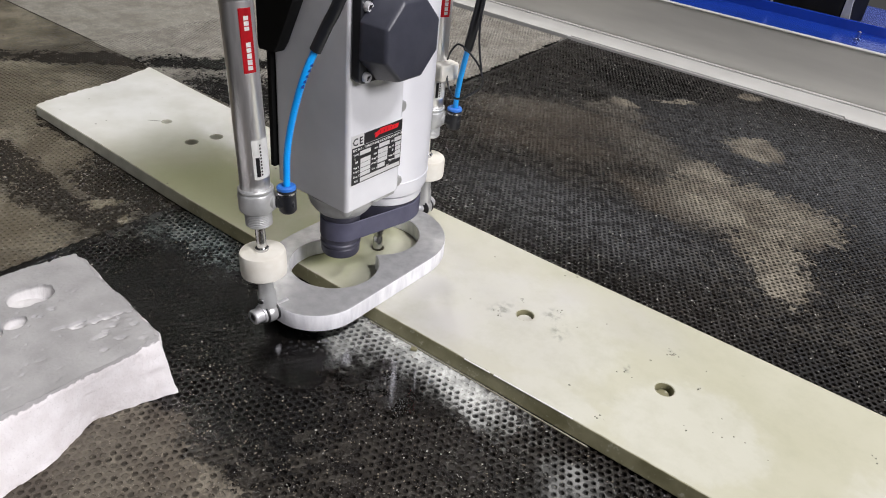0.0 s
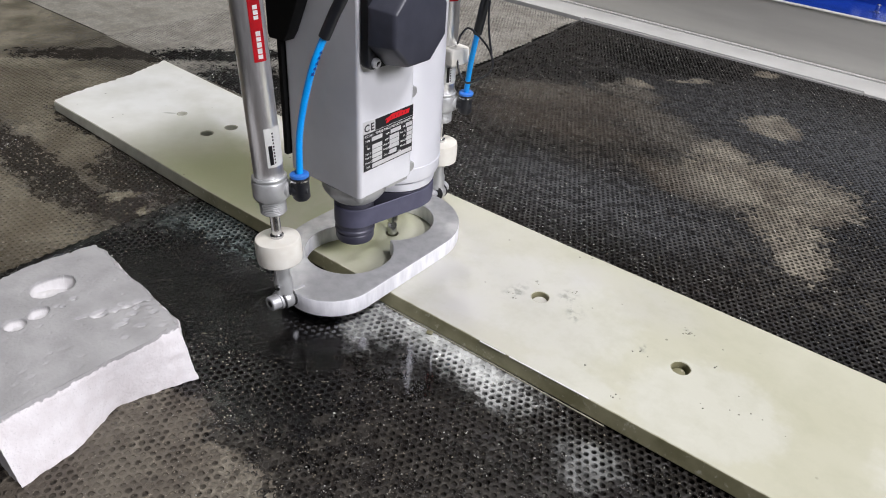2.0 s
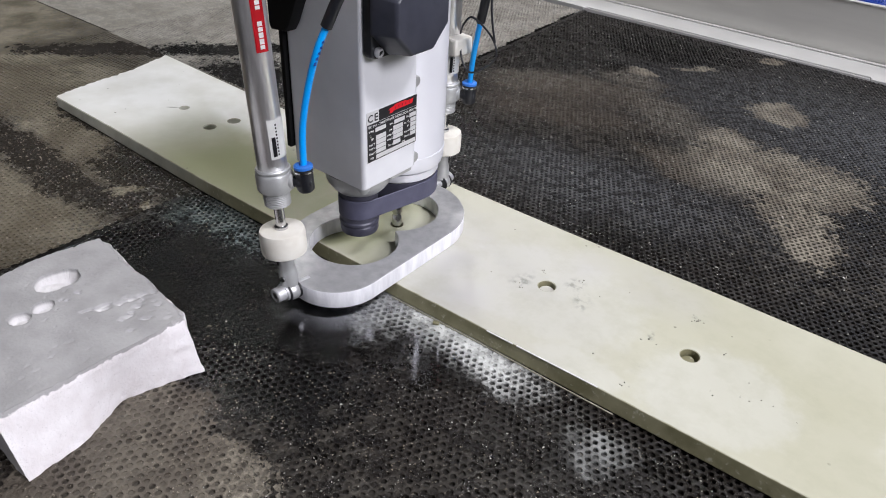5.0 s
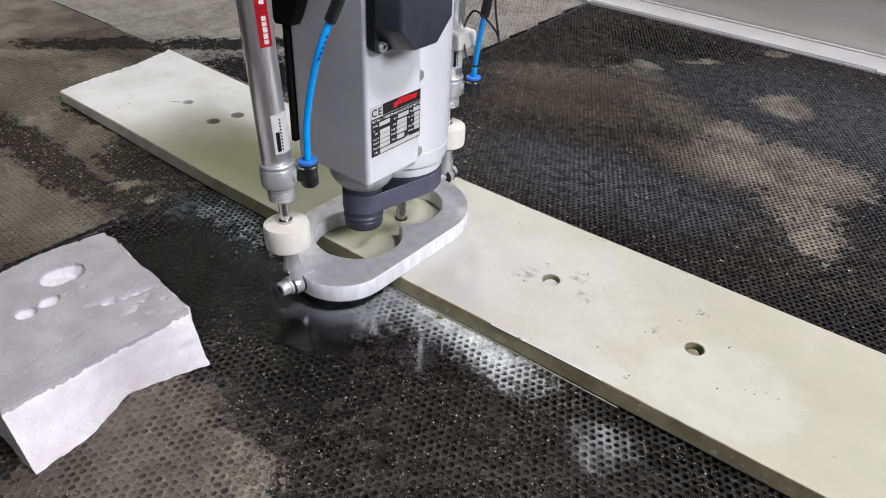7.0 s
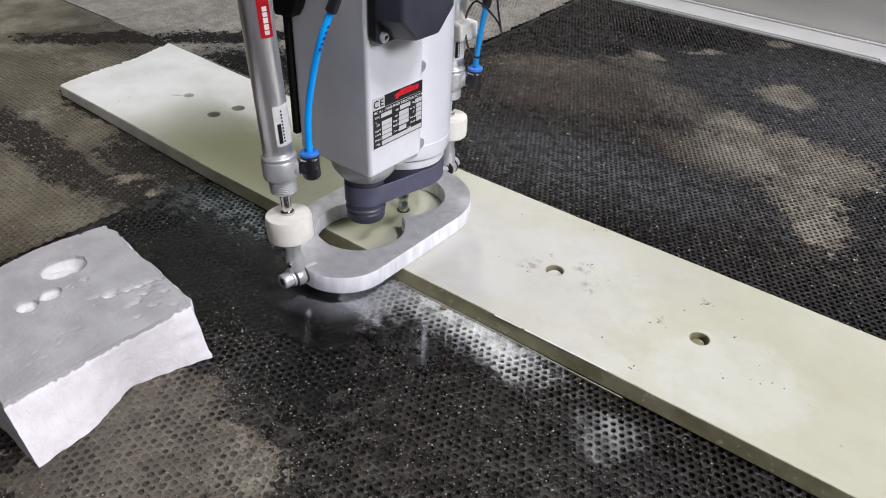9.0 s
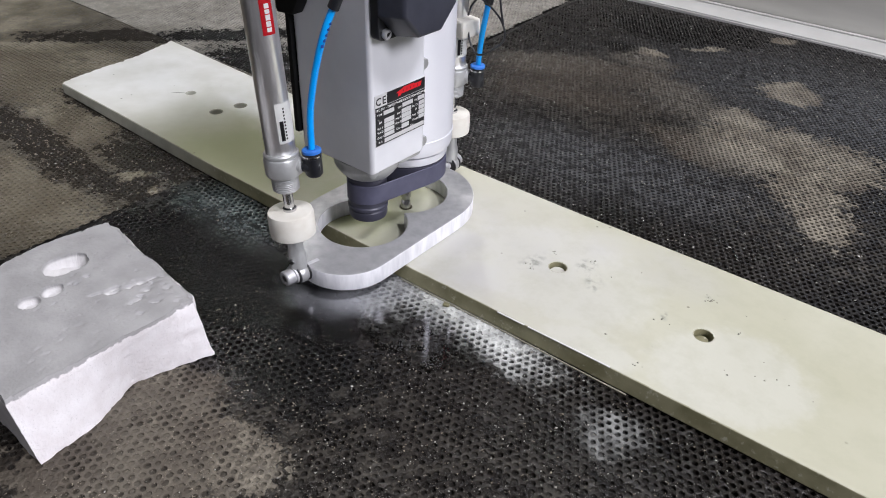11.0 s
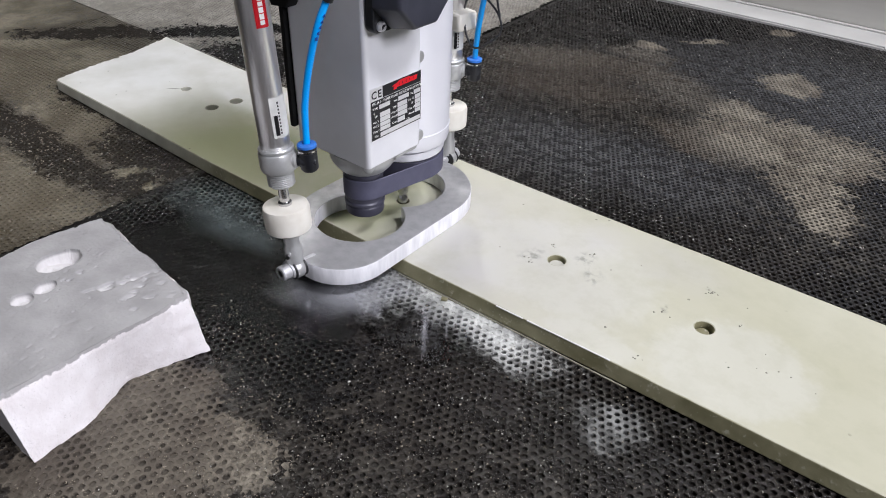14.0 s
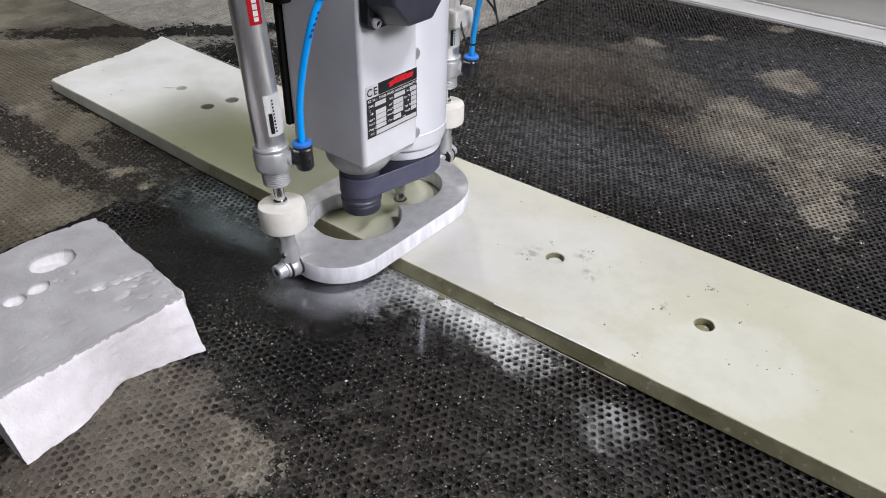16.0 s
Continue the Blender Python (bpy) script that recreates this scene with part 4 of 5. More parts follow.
def foot():
    # two bores that run into each other
    r, ca, cb = 0.0572, Vector((0.0102, 0.0075)), Vector((-0.0018, 0.1045))
    d = cb - ca
    lean = math.degrees(math.atan2(d.y, d.x))
    half = math.degrees(math.acos(d.length / 2 / r))
    loop = [(ca.x + r * math.cos(radians(a)), ca.y + r * math.sin(radians(a))) for a in np.linspace(lean + half + 2, lean + 360 - half - 2, 56)]
    loop += [(cb.x + r * math.cos(radians(a)), cb.y + r * math.sin(radians(a))) for a in np.linspace(lean + 180 + half + 2, lean + 540 - half - 2, 56)]
    outline = [((0.0925 if a < 90 else 0.079) * math.cos(radians(a)), 0.105 + 0.0915 * math.sin(radians(a))) for a in np.linspace(0, 180, 41)]
    outline += [(0.034 + 0.113 * math.cos(radians(a)), 0.022 + 0.127 * math.sin(radians(a))) for a in np.linspace(180, 268, 24)]
    outline += [(0.0335 + 0.0605 * math.cos(radians(a)), -0.0445 + 0.0605 * math.sin(radians(a))) for a in np.linspace(270, 360, 16)]
    ob = thing("pressure_foot", "milled aluminium figure-eight pressure foot resting on the slab", "pressure foot")
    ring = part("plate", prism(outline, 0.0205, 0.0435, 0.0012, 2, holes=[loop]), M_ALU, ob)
    # sides and bores take the copy painted lighter
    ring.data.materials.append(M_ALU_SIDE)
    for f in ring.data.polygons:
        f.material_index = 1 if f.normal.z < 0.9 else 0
    for x, y, s in ((0.0258, -0.104, -1), (-0.013, 0.1945, 1)):
        part("mounting_boss", lathe([(0, 0), (0.0092, 0), (0.0092, 0.006), (0.008, 0.0075), (0, 0.0075)], 24, pose(x, y, 0.033, -90 * s, 0, 0)), M_ALU, ob)
    return ob


foot()

# ---------- pneumatic cylinders ----------


def screw_head(r=0.005, h=0.004):
    return lathe([(0, 0), (r, 0), (r, h * 0.6), (r * 0.8, h), (r * 0.45, h), (r * 0.4, h * 0.5), (0, h * 0.5)], 16)


def curved_label(r, a0, a1, z0, z1, lift=0.0004, seg=10):
    bm = bmesh.new()
    rows = []
    for k in range(seg + 1):
        a = radians(a0 + (a1 - a0) * k / seg)
        rows.append([bm.verts.new(((r + lift) * math.cos(a), (r + lift) * math.sin(a), z)) for z in (z0, z1)])
    for p, q in zip(rows, rows[1:]):
        bm.faces.new((p[0], q[0], q[1], p[1]))
    bmesh.ops.solidify(bm, geom=bm.faces[:], thickness=0.0003)
    return smooth(bm, 40)


FED = []


def cylinder_unit(at, face, eye_turn, port):
    """Air cylinder with its rod along z; face is the azimuth of its labels, eye_turn that of its eye bolt."""
    c = thing("pneumatic_cylinder", "slim stainless pneumatic cylinder with white nylon buffer", "pneumatic cylinder", at @ Matrix.Diagonal((1.13, 1.13, 1, 1)), "cylinders beside the motor")
    R = 0.0142
    part("tube", lathe([(0, 0.188), (R - 0.001, 0.188), (R, 0.1895), (R, 0.383), (R - 0.0008, 0.3835), (R - 0.0008, 0.385), (R + 0.0012, 0.3855), (R + 0.0012, 0.393), (R + 0.0022, 0.394), (R + 0.0022, 0.43), (R - 0.002, 0.432), (R - 0.002, 0.70), (0, 0.70)], 48), M_TUBE, c)
    part("end_cap", lathe([(0, 0.163), (0.0138, 0.163), (0.0166, 0.1642), (0.0175, 0.167), (0.0175, 0.1835), (0.0168, 0.1852), (0.0158, 0.1856), (0.0158, 0.187), (0.0168, 0.1874), (0.0168, 0.1892), (0.0158, 0.1905), (0, 0.1905)], 48), M_CAST, c)
    prof = [(0, 0.1445), (0.0112, 0.1445), (0.0124, 0.1458)]
    for k in range(7):
        z = 0.1462 + k * 0.0021
        prof += [(0.0131, z + 0.0003), (0.0131, z + 0.0008), (0.0124, z + 0.0014), (0.0124, z + 0.0018)]
    prof += [(0.0131, 0.1629), (0, 0.1629)]
    part("thread_nose", lathe(prof, 40), M_CAST, c, "threaded cylinder nose")
    part("piston_rod", lathe([(0, 0.112), (0.005, 0.112), (0.005, 0.165), (0, 0.165)], 24), M_CHROME, c)
    part("rod_nut", lathe([(0, 0.1215), (0.0066, 0.1215), (0.0068, 0.1225), (0.0068, 0.1245), (0.0058, 0.1255), (0, 0.1255)], 24), M_CHROME, c)
    part("buffer", lathe([(0, 0.0905), (0.0206, 0.0905), (0.0226, 0.0923), (0.0231, 0.097), (0.0231, 0.1165), (0.0221, 0.1203), (0.0205, 0.1213), (0.0, 0.1216)], 48), M_WHITE, c, "white nylon buffer disc")
    eye = part("rod_eye", lathe([(0, 0.045), (0.0095, 0.045), (0.0095, 0.064), (0.008, 0.070), (0.008, 0.0908), (0, 0.0908)], 24), M_CAST, c)
    turn = pose(0, 0, 0, 0, 0, eye_turn)
    # spherical eye, its axis lying level
    lay = turn @ pose(0.0, 0.0, 0.038, 0, 90, 0)
    part("eye_ring", lathe([(0.006, -0.005), (0.0115, -0.005), (0.0125, -0.003), (0.0125, 0.003), (0.0115, 0.005), (0.006, 0.005), (0.006, -0.005)], 32, lay), M_CAST, eye)
    part("bolt", lathe([(0, -0.024), (0.006, -0.024), (0.006, 0.0065), (0.0105, 0.0065), (0.0105, 0.009), (0.0086, 0.0092), (0.0086, 0.0178), (0.0076, 0.019), (0.0045, 0.019), (0.0045, 0.015), (0, 0.015)], 24, lay), M_STEEL, eye, "socket-head bolt")
    part("washer", lathe([(0.006, 0.0052), (0.0128, 0.0052), (0.0128, 0.0066), (0.006, 0.0066), (0.006, 0.0052)], 24, lay), M_INK, eye, "black washer")
    part("washer", lathe([(0.006, -0.0068), (0.0128, -0.0068), (0.0128, -0.0052), (0.006, -0.0052), (0.006, -0.0068)], 24, lay), M_INK, eye, "black washer")
    part("socket", lathe([(0, 0.0155), (0.0044, 0.0155), (0.0044, 0.0188), (0, 0.0188)], 6, lay), M_INK, eye, "dark hexagon socket")
    part("grease_nipple", lathe([(0, 0), (0.0022, 0), (0.0022, 0.003), (0.0032, 0.004), (0.0032, 0.006), (0.002, 0.0085), (0, 0.0085)], 12, turn @ pose(0.0085, 0.002, 0.059, 0, 75, 60)), M_CHROME, eye)
    # maker's labels, as plain bars
    lab = part("paper_label", curved_label(R, face - 44, face + 40, 0.2045, 0.2475), M_PAPER, c, "white paper label with printed bars")
    part("printed_bar", curved_label(R, face - 34, face - 20, 0.2075, 0.229, 0.0008), M_INK, lab)
    for k in range(10):
        part("printed_line", curved_label(R, face - 17, face - 11, 0.2085 + 0.0036 * k, 0.2105 + 0.0036 * k, 0.0008, 4), M_INK, lab)
    red = part("red_label", curved_label(R, face - 42, face + 4, 0.3165, 0.3775), M_RED, c, "red label with white bars")
    for z0, z1 in ((0.3195, 0.3235), (0.3245, 0.3295), (0.3305, 0.3355), (0.3365, 0.3405), (0.3415, 0.3460), (0.3570, 0.3605), (0.3615, 0.3655), (0.3665, 0.3705)):
        part("printed_bar", curved_label(R, face - 27, face - 10, z0, z1, 0.0008), M_PAPER, red)
    # push-in elbow for the air hose
    el = pose(0, 0, 0.003, 0, 0, port)
    elbow = part("elbow_fitting", lathe([(0, 0.0185), (0.0062, 0.0185), (0.0062, 0.0205), (0.0074, 0.0215), (0.0082, 0.024), (0.0082, 0.031), (0.006, 0.0365), (0, 0.0365)], 24, el @ pose(0, 0, 0.1695, 0, 90, 0)), M_BLACK, c, "black push-in elbow")
    part("port_boss", lathe([(0, 0.012), (0.0095, 0.012), (0.0095, 0.0175), (0.0082, 0.0187), (0, 0.0187)], 28, el @ pose(0, 0, 0.1712, 0, 90, 0)), M_CAST, elbow, "cast port boss")
    part("elbow_band", lathe([(0.0086, 0.1812), (0.0093, 0.1812), (0.0093, 0.1832), (0.0086, 0.1832), (0.0086, 0.1812)], 24, el @ pose(0.0292, 0, 0, 0, 0, 0)), M_CHROME, elbow, "bright metal band")
    part("elbow_socket", lathe([(0, 0.158), (0.0065, 0.158), (0.0086, 0.161), (0.0086, 0.1795), (0.009, 0.180), (0.009, 0.1845), (0.0078, 0.1855), (0, 0.1855)], 24, el @ pose(0.0292, 0, 0, 0, 0, 0)), M_BLACK, elbow)
    part("collet_ring", lathe([(0.004, 0.1856), (0.0092, 0.1856), (0.0092, 0.1885), (0.0078, 0.1897), (0.004, 0.1897), (0.004, 0.1856)], 24, el @ pose(0.0292, 0, 0, 0, 0, 0)), M_COLLET, elbow, "blue release ring")
    FED.extend(o for o in c.children if o.name.split(".")[0] in ("tube", "end_cap", "thread_nose", "paper_label", "red_label", "elbow_fitting"))
    return c


cylinder_unit(pose(0.0274, -0.114, 0, 0, -4.2, 0), 8, -97, 38)
cylinder_unit(pose(-0.0135, 0.217, 0), -5, 97, 28)
clamp = part("sensor_clamp", box(-0.0195, 0.031, -0.0165, 0.0165, 0.234, 0.258, 0.004, m=pose(-0.0135, 0.217, 0, 0, 0, -8)), M_WHITE)
FED.append(clamp)
tagged(clamp, "white plastic sensor clamp round the far cylinder", "sensor clamp")


# ---------- drill head ----------
head = thing("drill_head", "grey belt-driven drilling head with motor and spindle", "drill head")
BX0, BX1, BY0, BY1, BZ = -0.058, 0.060, -0.024, 0.068, 0.1395


def motor_body():
    bm = prism(rounded(BX0, BX1, BY0, BY1, 0.005, 5), BZ, 0.62, 0.002, 2)
    return bm


body = part("motor_body", motor_body(), M_BODY, head, "grey enamelled motor casing")
for z in (0.248, 0.150):
    part("cover_screw", lathe([(0, 0), (0.007, 0), (0.007, 0.0165), (0.006, 0.0175), (0, 0.0175)], 24, pose(0.041, BY1 + 0.0005, z, 0, 90, 0)), M_CAST, body)
bell = part("end_bell", lathe([(0, 0.1128), (0.0275, 0.1128), (0.029, 0.1135), (0.034, 0.1185), (0.0395, 0.1265), (0.041, 0.131), (0.041, 0.1394), (0, 0.1394)], 56, pose(0.0125, 0.0165, 0)), M_CAST, head, "rounded motor end bell")
part("corner_boss", lathe([(0, 0.1275), (0.0035, 0.1275), (0.0075, 0.133), (0.0085, 0.1393), (0, 0.1393)], 20, pose(0.0475, -0.0115, 0)), M_CAST, bell)
part("foot_flange", prism(rounded(0.0, 0.0585, 0.0235, 0.0655, 0.006, 5), 0.1352, 0.1394, 0.001, 2), M_CAST, bell)
housing = part("spindle_housing", lathe([(0, 0.118), (0.050, 0.118), (0.0585, 0.122), (0.0605, 0.128), (0.0605, 0.14), (0.0612, 0.1405), (0.0612, 0.1425), (0.0605, 0.143), (0.0605, 0.62), (0, 0.62)], 72, pose(0, 0.102, 0)), M_HOUSING, head, "silver round spindle housing")
part("housing_nose", lathe([(0.02, 0.1062), (0.0515, 0.1062), (0.0535, 0.1075), (0.0545, 0.110), (0.0545, 0.1178), (0.02, 0.1178), (0.02, 0.1062)], 64, pose(0, 0.102, 0)), M_HOUSING, housing)
part("link_plate", box(-0.04, 0.035, 0.06, 0.1, 0.119, 0.134, 0.003), M_CAST, head)


def belt_loop():
    """Flat belt round the small and the large pulley."""
    c0, r0, c1, r1 = Vector((0.0115, 0.0165)), 0.026, Vector((0, 0.102)), 0.054
    d = c1 - c0
    L = d.length
    base = math.atan2(d.y, d.x)
    off = math.acos((r0 - r1) / L)
    pts = []
    for k in range(33):
        a = base + off + (2 * math.pi - 2 * off) * k / 32
        pts.append((c0.x + r0 * math.cos(a), c0.y + r0 * math.sin(a)))
    for k in range(49):
        a = base - off + 2 * off * k / 48
        pts.append((c1.x + r1 * math.cos(a), c1.y + r1 * math.sin(a)))
    c = Vector((sum(p[0] for p in pts) / len(pts), sum(p[1] for p in pts) / len(pts)))
    inner = [(c.x + (x - c.x) * 0.955, c.y + (y - c.y) * 0.965) for x, y in pts]
    return prism(pts, 0.0775, 0.1035, 0.0008, 1, holes=[inner])


part("drive_belt", belt_loop(), M_BELT, head, "flat blue-grey drive belt")
pulley = part("motor_pulley", lathe([(0, 0.052), (0.018, 0.052), (0.0235, 0.055), (0.0245, 0.058), (0.0245, 0.066), (0.0232, 0.0675), (0.0255, 0.069), (0.0255, 0.0725), (0.024, 0.074), (0.024, 0.11), (0.0262, 0.1105), (0.0262, 0.1155), (0, 0.1155)], 48), M_PULLEY, head, "dark blue-grey motor pulley")
pulley.location = (0.0115, 0.0165, -0.003)
spindle_pulley = part("spindle_pulley", lathe([(0, 0.0765), (0.045, 0.0765), (0.0515, 0.0785), (0.0515, 0.1035), (0.049, 0.1055), (0, 0.106)], 64), M_PULLEY, head)
spindle_pulley.location = (0, 0.102, 0)
bit = part("drill_bit", lathe([(0, 0.0085), (0.006, 0.0085), (0.0068, 0.0095), (0.0068, 0.027), (0.0058, 0.0285), (0.0058, 0.034), (0.0075, 0.0345), (0.0075, 0.044), (0.009, 0.046), (0.009, 0.079), (0, 0.079)], 28), M_CHROME, head, "steel core drill bit")
bit.location = (0, 0.102, 0)

# back plate and gusset that carry the head
part("back_plate", box(-0.0655, -0.0585, -0.028, 0.17, 0.158, 0.62, 0.001), M_DULL, head, "black slide plate")
part("gusset", prism([(-0.0650, 0.310), (-0.062, 0.305), (-0.038, 0.307), (-0.031, 0.317), (-0.006, 0.368), (-0.006, 0.62), (-0.065, 0.62)], 0.0, 0.016, 0.0015, 2, m=Matrix(((1, 0, 0, 0), (0, 0, -1, -0.0245), (0, 1, 0, 0), (0, 0, 0, 1)))), M_DULL, head, "black mounting gusset")

# terminal box
term = thing("terminal_box", "black plastic octagonal motor terminal box", "terminal box")
TO = Matrix(((0, 0, 1, 0.0602), (1, 0, 0, 0), (0, 1, 0, 0), (0, 0, 0, 1)))


def terminal_cap():
    bm = bmesh.new()
    rings = []
    for x, r, cy, cz in ((0.0125, 0.0505, 0.0225, 0.3455), (0.020, 0.049, 0.0225, 0.3455), (0.042, 0.045, 0.0225, 0.3455), (0.0455, 0.0422, 0.0225, 0.3455)):
        rings.append([bm.verts.new((cy + r * math.cos(radians(22.5 + 45 * k)), cz + r * math.sin(radians(22.5 + 45 * k)), x)) for k in range(8)])
    for a, b in zip(rings, rings[1:]):
        for k in range(8):
            bm.faces.new((a[k], a[(k + 1) % 8], b[(k + 1) % 8], b[k]))
    bm.faces.new(rings[0][::-1])
    bm.faces.new(rings[-1])
    bmesh.ops.recalc_face_normals(bm, faces=bm.faces[:])
    bmesh.ops.bevel(bm, geom=bm.edges[:], offset=0.0015, segments=2, affect="EDGES", profile=0.5)
    bm.transform(TO)
    return smooth(bm, 25)


part("cap", terminal_cap(), M_CAP, term)
part("flange", prism(rounded(-0.022, 0.067, 0.298, 0.398, 0.008, 6), 0.0, 0.0122, 0.0015, 2, m=TO), M_BLACK, term)
for y, z in ((-0.0135, 0.3775), (-0.0125, 0.3055)):
    s = part("screw", screw_head(0.0055, 0.005), M_STEEL, term, "bright cross-head screw")
    s.matrix_basis = TO @ pose(y, z, 0.0123)
    b2 = part("screw_slot", box(-0.0032, 0.0032, -0.0007, 0.0007, 0.0035, 0.0052, m=pose(0, 0, 0, 0, 0, 40)), M_INK, s)

part("cable_gland", lathe([(0, 0), (0.012, 0), (0.012, 0.006), (0.010, 0.007), (0.010, 0.03), (0, 0.03)], 24, pose(0.088, 0.0225, 0.3895)), M_CAST, term, "grey cable gland")

# ---------- nameplate ----------
plate = thing("nameplate", "black and silver motor nameplate with red mark", "nameplate")
NM = Matrix(((0, 0, 1, 0.0602), (1, 0, 0, -0.018), (0, 1, 0, 0.1735), (0, 0, 0, 1)))
W_, H_ = 0.0845, 0.0615


def flat(x0, x1, y0, y1, z0, z1):
    return box(x0, x1, y0, y1, z0, z1, m=NM)


def letters(text, size, x, y, parent, material, lift=0.00075, bold=0.0):
    cu = bpy.data.curves.new("lettering", "FONT")
    cu.body, cu.size, cu.extrude, cu.resolution_u, cu.offset = text, size, 0.00008, 2, bold
    ob = bpy.data.objects.new("lettering", cu)
    scene.collection.objects.link(ob)
    me = bpy.data.meshes.new_from_object(ob.evaluated_get(bpy.context.evaluated_depsgraph_get()))
    bpy.data.objects.remove(ob)
    me.materials.clear()
    me.materials.append(material)
    o = new("lettering", me)
    o.parent = parent
    o.matrix_basis = NM @ pose(x, y, lift)
    return o


part("plate", flat(0, W_, 0, H_, 0, 0.0005), M_PLATE, plate)
part("black_field", flat(0.0006, W_ - 0.0006, 0.0006, 0.047, 0.0005, 0.0006), M_INK, plate)
part("black_field", flat(0.0195, W_ - 0.0006, 0.0475, H_ - 0.0006, 0.0005, 0.0006), M_INK, plate)
red = part("red_mark", prism([(0.037, 0.0508), (0.042, 0.0508), (0.043, 0.0525), (0.076, 0.0525), (0.078, 0.058), (0.066, 0.058), (0.064, 0.0595), (0.046, 0.0595), (0.044, 0.058), (0.037, 0.0565), (0.035, 0.055), (0.0385, 0.055)], 0.0006, 0.0007, m=NM), M_RED, plate)
for k in range(5):
    part("mark_slit", flat(0.046 + k * 0.006, 0.0468 + k * 0.006, 0.054, 0.057, 0.0007, 0.0008), M_INK, red)
letters("C", 0.0125, 0.0012, 0.0495, plate, M_INK, bold=0.0002)
letters("E", 0.0125, 0.0115, 0.0495, plate, M_INK, bold=0.0002)
letters("IEC 34.1 - THREE PHASE INDUCTION MOTOR", 0.0041, 0.0022, 0.0425, plate, M_PAPER)
for txt, x, y in (("TYPE", 0.003, 0.0365), ("rpm", 0.037, 0.0365), ("Hz", 0.066, 0.0365), ("HP", 0.006, 0.027), ("Volt Y", 0.003, 0.0205), ("Volt D", 0.003, 0.0155), ("Duty C.", 0.003, 0.0095), ("P.N.", 0.005, 0.0035),
                  ("kW", 0.036, 0.029), ("Amp.Y", 0.033, 0.0235), ("Amp.D", 0.033, 0.018), ("Cos o", 0.034, 0.0105), ("Ins. Cl.", 0.062, 0.03), ("IP", 0.0675, 0.0245), ("Year 20", 0.062, 0.0185), ("Month", 0.0625, 0.0125), ("S.N.", 0.0585, 0.007)):
    letters(txt, 0.0036, x, y, plate, M_PAPER)
for x0, x1, y0, y1 in ((0.0135, 0.031, 0.0355, 0.0405), (0.045, 0.063, 0.0355, 0.0405), (0.0715, 0.083, 0.0355, 0.0405),
                       (0.0145, 0.031, 0.0255, 0.031), (0.0145, 0.031, 0.0195, 0.025), (0.0145, 0.031, 0.014, 0.0188), (0.0145, 0.031, 0.0085, 0.0133), (0.0145, 0.083, 0.0018, 0.007),
                       (0.0435, 0.060, 0.028, 0.0335), (0.0435, 0.060, 0.0222, 0.0275), (0.0435, 0.060, 0.0165, 0.0217), (0.0435, 0.056, 0.0095, 0.015),
                       (0.0735, 0.083, 0.029, 0.034), (0.0735, 0.083, 0.0235, 0.0283), (0.0735, 0.083, 0.0175, 0.0228), (0.0735, 0.083, 0.012, 0.0168)):
    part("blank_field", flat(x0, x1, y0, y1, 0.0006, 0.0007), M_PLATE, plate)
for x, y in ((0.0055, 0.0325), (0.0795, 0.0425)):
    r_ = part("rivet", lathe([(0, 0), (0.0019, 0), (0.0015, 0.0009), (0, 0.0013)], 14, NM @ pose(x, y, 0.0006)), M_CHROME, plate)

# ---------- hoses and wires ----------


def hose(name, pts, cut, label):
    h = thing(name, label, "air hose")
    blue = part("blue_tube", tube(pts[:cut + 1], 0.0037), M_BLUE_TUBE, h)
    part("black_sleeve", tube(pts[cut:], 0.006), M_BLACK, h, "black protective sleeve")
    FED.append(h)
    return h, blue


el = pose(0.0274, -0.114, 0, 0, -4.2, 0) @ pose(0, 0, 0, 0, 0, 38) @ Vector((0.033, 0, 0.189))
e2 = pose(-0.0135, 0.217, 0, 0, 0, 28) @ Vector((0.033, 0, 0.189))
_, b_l = hose("air_hose", [el, (0.0375, -0.090, 0.232), (0.0435, -0.086, 0.273), (0.0535, -0.080, 0.315), (0.060, -0.071, 0.341), (0.069, -0.065, 0.365), (0.081, -0.06, 0.392), (0.095, -0.055, 0.44), (0.1, -0.04, 0.6)], 4, "blue air hose in a black sleeve beside the motor")
for k in range(5):
    part("printed_bar", box(-0.0012, 0.0012, -0.0018, 0.0018, -0.0004, 0.0004, m=pose(0.0518 + 0.0013 * k + 0.0034, -0.0806 + 0.0018 * k - 0.0026, 0.306 + 0.0055 * k, 50, 0, 40)), M_INK_BLUE, b_l)
hose("air_hose", [e2, (0.026, 0.223, 0.236), (0.041, 0.212, 0.285), (0.050, 0.206, 0.312), (0.058, 0.206, 0.363), (0.06, 0.206, 0.45), (0.05, 0.2, 0.6)], 2, "blue air hose in a black sleeve at the far cylinder")
wire = part("sensor_wire", tube([(0.008, 0.215, 0.262), (0.022, 0.203, 0.280), (0.036, 0.2, 0.292), (0.058, 0.2, 0.282), (0.073, 0.2, 0.268), (0.077, 0.2, 0.25), (0.062, 0.2, 0.233), (0.038, 0.2, 0.220), (0.022, 0.203, 0.232), (0.012, 0.21, 0.25)], 0.0014, 8), M_BLACK)
tagged(wire, "thin black sensor wire in a loop", "wire")
wire2 = part("sensor_wire", tube([(0.066, 0.2, 0.37), (0.064, 0.2, 0.32), (0.068, 0.2, 0.29), (0.074, 0.2, 0.268)], 0.0014, 8), M_BLACK)
FED.extend([wire, wire2, head, term, plate])
tagged(wire2, "thin black sensor wire hanging from a sleeve", "wire")

# ---------- water films ----------


